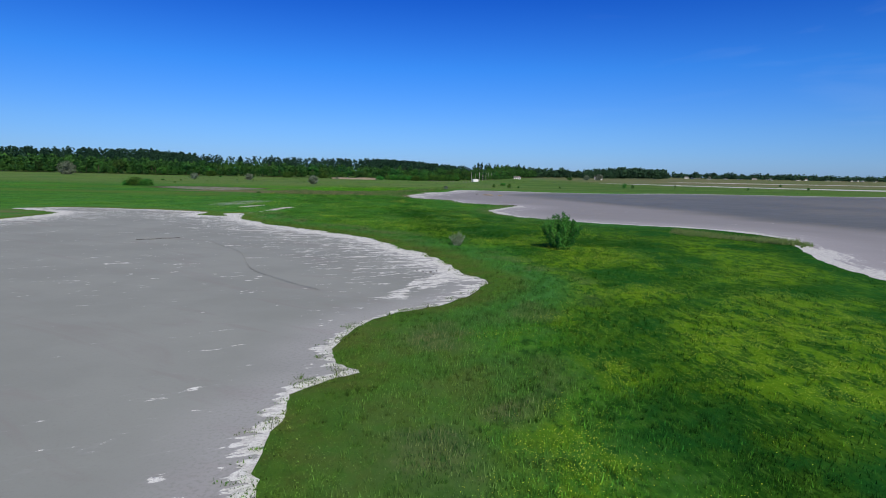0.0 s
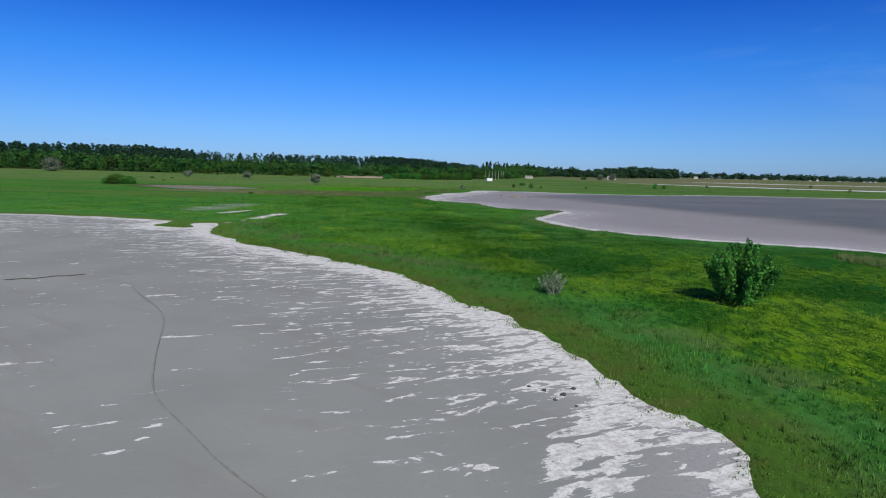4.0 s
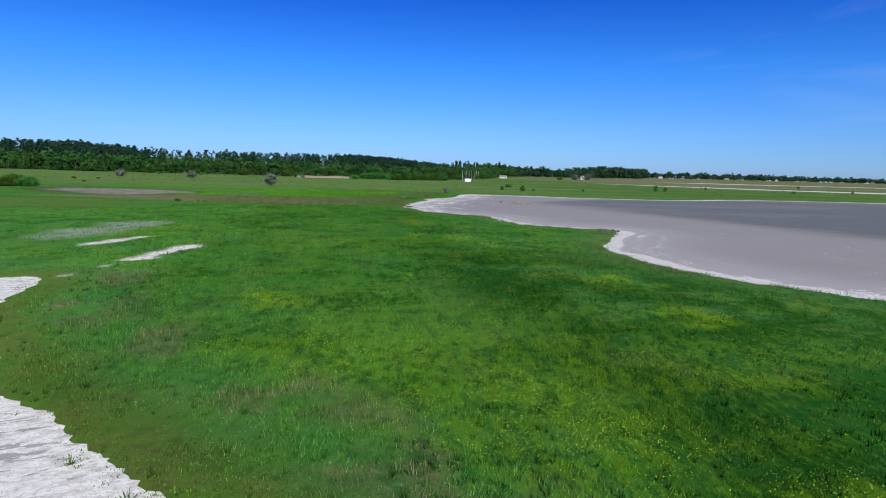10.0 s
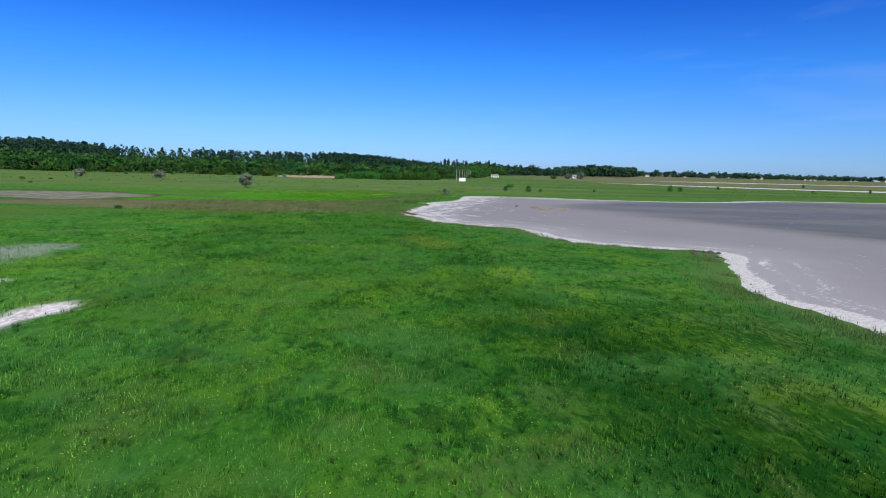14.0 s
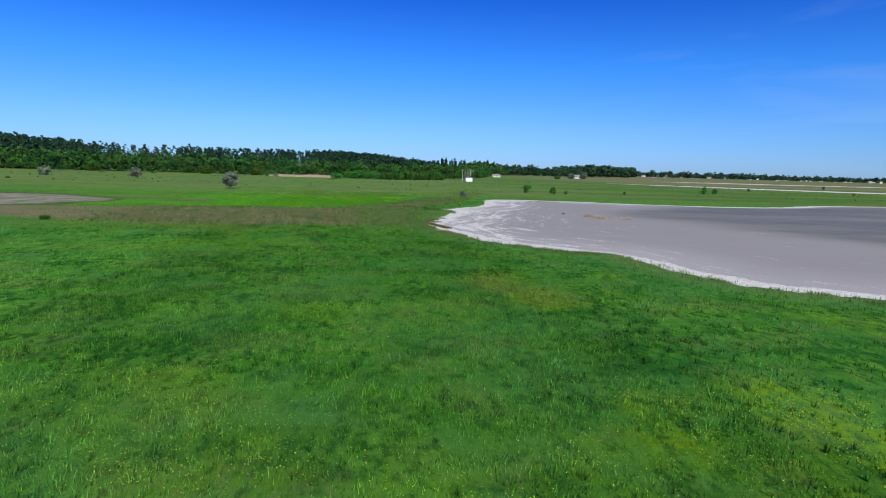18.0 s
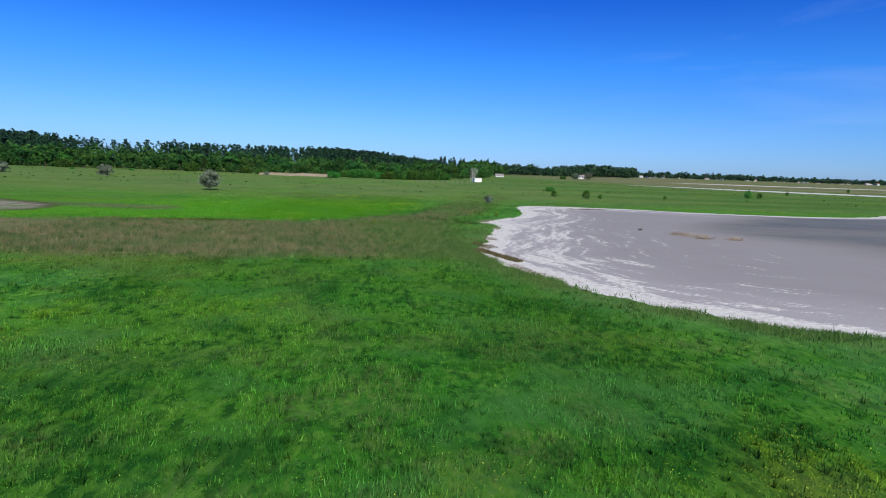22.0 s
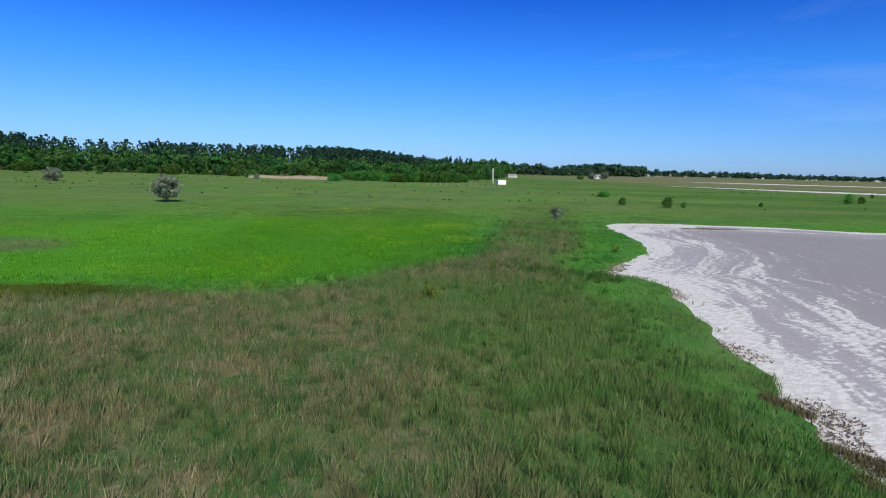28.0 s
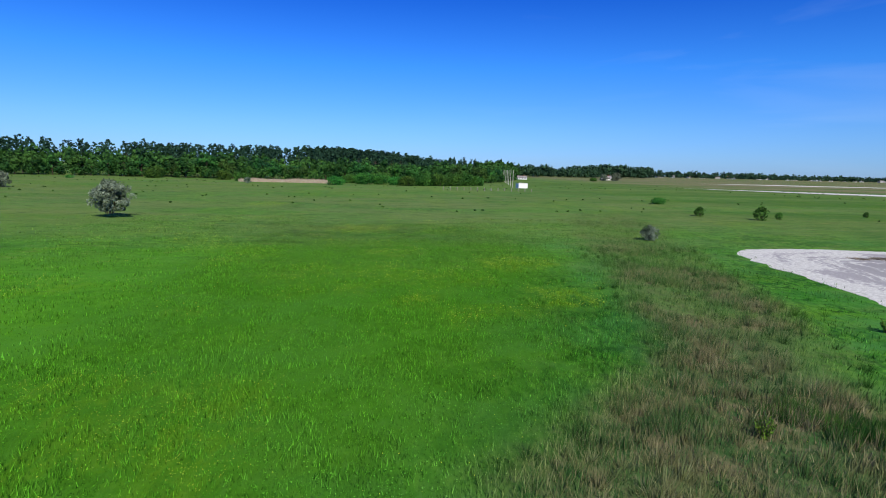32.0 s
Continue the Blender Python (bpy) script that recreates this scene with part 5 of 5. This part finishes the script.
woods("pine_woodland", pines, pine_spots, 110, needle_dark, "dark pine plantation rising behind the leafy edge", 0.45)
for k in range(24):
    x, y = 40 + k * 2.8 + fr.uniform(-1, 1), 775 + fr.uniform(-10, 10)
    plant(poplars, x, y, fr.uniform(0.75, 1.15))

# dry reeds along the foot of the wood
r2 = np.random.default_rng(5)
n = 9000
x, y = r2.uniform(-66, -37, n), r2.uniform(352, 368, n)
h = r2.uniform(0.4, 1.3, n) * (0.6 + 0.6 * fbm(x, y, 5, 3, 2))
p = np.stack([x, y, np.full(n, 1.1)], 1)
w = np.stack([np.full(n, 0.05), r2.uniform(-0.03, 0.03, n), 0 * x], 1)
v = np.stack([p - w, p + w, p + np.stack([r2.normal(0, 0.15, n), r2.normal(0, 0.15, n), h], 1)], 1).reshape(-1, 3)
tagged(new("dry_reeds", mesh_of("dry_reeds", v, np.arange(3 * n).reshape(-1, 3), dry_cane)), "pale brown dry reeds below the woodland edge", "reeds", kind="stuff")

# ---- far village ----
def house(w, d, h, wall_mat, roof_mat, label):
    root = new("house")
    part("wall", box(bmesh.new(), -w / 2, w / 2, -d / 2, d / 2, -0.3, h), wall_mat, root)
    bm = bmesh.new()
    e = 0.4
    vs = [bm.verts.new(p) for p in ((-w / 2 - e, -d / 2 - e, h), (w / 2 + e, -d / 2 - e, h), (w / 2 + e, d / 2 + e, h), (-w / 2 - e, d / 2 + e, h), (-w / 2 - e, 0, h + d * 0.38), (w / 2 + e, 0, h + d * 0.38))]
    for f in ((0, 1, 5, 4), (2, 3, 4, 5), (0, 4, 3), (1, 2, 5), (3, 2, 1, 0)):
        bm.faces.new([vs[i] for i in f])
    roof = part("roof", bm, roof_mat, root)
    part("chimney", box(bmesh.new(), w * 0.2, w * 0.2 + 0.6, -0.3, 0.3, h + d * 0.2, h + d * 0.38 + 0.8), roof_red, roof)
    for k in (-1, 0, 1):
        x = k * w * 0.3
        win = part("window", box(bmesh.new(), x - 0.6, x + 0.6, -d / 2 - 0.04, -d / 2 + 0.02, 1.0, 2.3), glass_dark, root)
        part("window_frame", box(bmesh.new(), x - 0.7, x + 0.7, -d / 2 - 0.06, -d / 2 + 0.0, 0.88, 1.0), whitewash, win)
    return tagged(root, label, "house", "far village houses")


kinds_h = [house(10, 7, 3.4, whitewash, roof_grey, "white walled village house with a grey roof"), house(9, 8, 4.6, whitewash, roof_red, "white two storey village house with a brick red roof"),
           house(12, 7, 3.0, concrete, roof_grey, "pale concrete village house with a grey roof")]
spots = []
for k in range(60):
    x = 700 + k * 24 + fr.uniform(-30, 30)
    spots.append((x, 1655 + 0.2 * x + fr.uniform(-60, 40)))
for k, (x, y) in enumerate(spots):
    h, t = kinds_h[k % 3], fr.uniform(-0.5, 0.5)
    if k < 3:
        put(h, x, y, 0.2, t)
    else:
        again(h, x, y, 0.2, t, fr.uniform(0.8, 1.25))

# ---- posts, poles and the white cabin ----
hut = new("cabin")
part("wall", box(bmesh.new(), -1.9, 1.9, -1.2, 1.2, 0.0, 2.1, 0.03), whitewash, hut)
part("roof", box(bmesh.new(), -2.0, 2.0, -1.3, 1.3, 2.1, 2.22, 0.02), concrete, hut)
part("plinth", box(bmesh.new(), -1.85, 1.85, -1.15, 1.15, -0.2, 0.0), concrete, hut)
put(hut, 19.0, 346, 1.0, 0.25, 0.8)
tagged(hut, "small white flat-roofed cabin standing in the meadow", "cabin")

pole = new("pole")
part("shaft", rod(bmesh.new(), (0, 0, -0.4), (0, 0, 5.6), 0.10, 0.07, 8), concrete, pole)
part("cap", rod(bmesh.new(), (0, 0, 5.6), (0, 0, 5.68), 0.13, 0.05, 8), concrete, pole)
tagged(pole, "tall pale concrete pole in a row behind the cabin", "pole", "row of poles")
put(pole, 16.9, 349, 1.0)
for k in range(1, 12):
    again(pole, 16.9 + 3.5 * k, 349 + 19.2 * k, 1.0, k)

post = new("fence_post")
part("shaft", box(bmesh.new(), -0.07, 0.07, -0.07, 0.07, -0.3, 0.8, 0.015), weathered, post)
part("cap", box(bmesh.new(), -0.08, 0.08, -0.08, 0.08, 0.8, 0.83), concrete, post)
tagged(post, "pale weathered wooden fence post in the meadow", "fence post", "meadow fence")
FENCE = [(-8, 316), (14.4, 316)]
spots = [(-8 + 22.4 * k / 13, 316) for k in range(14)]
for k, (x, y) in enumerate(spots):
    (put if k == 0 else again)(post, x, y, up(x, y), 0.1 * k)
for zz in (0.4, 0.72):
    for (ax, ay), (bx, by) in zip(FENCE, FENCE[1:]):
        bm = rod(bmesh.new(), (ax, ay, zz + up(ax, ay)), (bx, by, zz + up(bx, by)), 0.006, 0.006, 4)
        me = bpy.data.meshes.new("fence_wire")
        bm.to_mesh(me)
        bm.free()
        me.materials.append(wire_mat)
        tagged(new("fence_wire", me), "thin grey wire stretched between the fence posts", "wire", "meadow fence wires")

farm = house(9, 5, 1.9, whitewash, roof_grey, "white low farm house at the woodland edge")
put(farm, 70, 560, 0.9, 0.1, 0.7)
again(farm, 185, 705, 0.6, -0.2, 1.0)

# ---- small things on the lake beds ----
def stone(x, y, size, seed):
    r = np.random.default_rng(seed)
    bm = bmesh.new()
    bmesh.ops.create_icosphere(bm, subdivisions=2, radius=size)
    for v in bm.verts:
        v.co *= 0.75 + 0.5 * r.uniform()
        v.co.z *= 0.55
    me = bpy.data.meshes.new("stone")
    bm.to_mesh(me)
    bm.free()
    me.materials.append(stone_dark)
    ob = new("stone", me)
    ob.location = (x, y, size * 0.25)
    return tagged(ob, "dark rough stone lying on the salt crust", "stone", "stones at the shore")


for k, (x, y, q) in enumerate([(12.3, 117.3, 0.28), (12.7, 116.4, 0.22), (13.3, 115.6, 0.25), (14.2, 118.4, 0.3), (14.8, 118.3, 0.2), (13.6, 116.9, 0.18), (10.3, 177.4, 0.26),
                               (-1.2, 38.3, 0.07), (-0.7, 38.0, 0.09), (-1.0, 37.6, 0.06), (-0.3, 38.5, 0.07), (-1.6, 38.6, 0.06), (-0.5, 37.2, 0.05)]):
    stone(x, y, q, 100 + k)


def branch(name, pts, r, mat, label):
    bm = bmesh.new()
    for (ax, ay), (bx, by) in zip(pts, pts[1:]):
        rod(bm, (ax, ay, r * 0.7), (bx, by, r * 0.7), r, r * 0.8, 6)
    me = bpy.data.meshes.new(name)
    bm.to_mesh(me)
    bm.free()
    me.materials.append(mat)
    return tagged(new(name, me), label, "driftwood")


branch("driftwood", [(-27.3, 52.2), (-26.7, 52.8), (-26.2, 52.7), (-25.6, 53.6), (-24.9, 53.8), (-24.4, 54.4)], 0.03, stone_dark, "dark driftwood branch lying on the grey lake bed")


def tuft(x, y, n, size, seed, mat, label):
    r = np.random.default_rng(seed)
    p = np.stack([x + r.normal(0, size, n), y + r.normal(0, size * 0.6, n), np.zeros(n)], 1)
    a = r.uniform(0, 6.28, n)
    w = np.stack([np.cos(a), np.sin(a), 0 * a], 1) * 0.02
    top = p + np.stack([r.normal(0, 0.12, n), r.normal(0, 0.12, n), r.uniform(0.15, 0.5, n)], 1)
    v = np.stack([p - w, p + w, top], 1).reshape(-1, 3)
    return tagged(new("weed_tuft", mesh_of("weed_tuft", v, np.arange(3 * n).reshape(-1, 3), mat)), label, "weed tuft", "weed tufts on the lake", kind="stuff")


for k, (x, y, q) in enumerate([(12.8, 173.5, 0.5), (13.4, 171.8, 0.6), (13.6, 170.2, 0.4), (16.5, 169.6, 0.4)]):
    tuft(x, y, 260, q, 200 + k, dry_cane, "dry tan weed tuft on the pale lake bed")


def track(pts, width, label):
    """A narrow trodden line pressed into the bed."""
    p = np.array(pts, float)
    t = np.linspace(0, len(p) - 1, 60)
    x, y = np.interp(t, np.arange(len(p)), p[:, 0]), np.interp(t, np.arange(len(p)), p[:, 1])
    k = np.ones(7) / 7
    x, y = np.convolve(np.pad(x, 3, "edge"), k, "valid"), np.convolve(np.pad(y, 3, "edge"), k, "valid")
    dx, dy = np.gradient(x), np.gradient(y)
    n = np.hypot(dx, dy)
    w = width * (0.4 + 1.2 * fbm(t * 3, t * 0, 1.0, 77, 2))
    a = np.stack([x - dy / n * w, y + dx / n * w, np.full(60, 0.028)], 1)
    b = np.stack([x + dy / n * w, y - dx / n * w, np.full(60, 0.028)], 1)
    v = np.concatenate([a, b])
    i = np.arange(59)
    return tagged(new("track", mesh_of("track", v, np.stack([i, i + 60, i + 61, i + 1], 1), damp)), label, "track", kind="structure")


damp = plain("damp_clay", (0.215, 0.225, 0.195), (0.275, 0.285, 0.25), 0.9, 4)
track([(-20.5, 52), (-19.3, 50.2), (-15.8, 46), (-13.8, 41), (-12.2, 37.4), (-10.2, 35.2), (-8.6, 33.4), (-6.5, 31.5)], 0.022, "thin dark trodden line across the lake bed")
track([(-31, 53.5), (-29, 52.6), (-27.3, 52.2), (-23.5, 55.2), (-21.5, 54.4)], 0.018, "thin dark trodden line beside the driftwood")
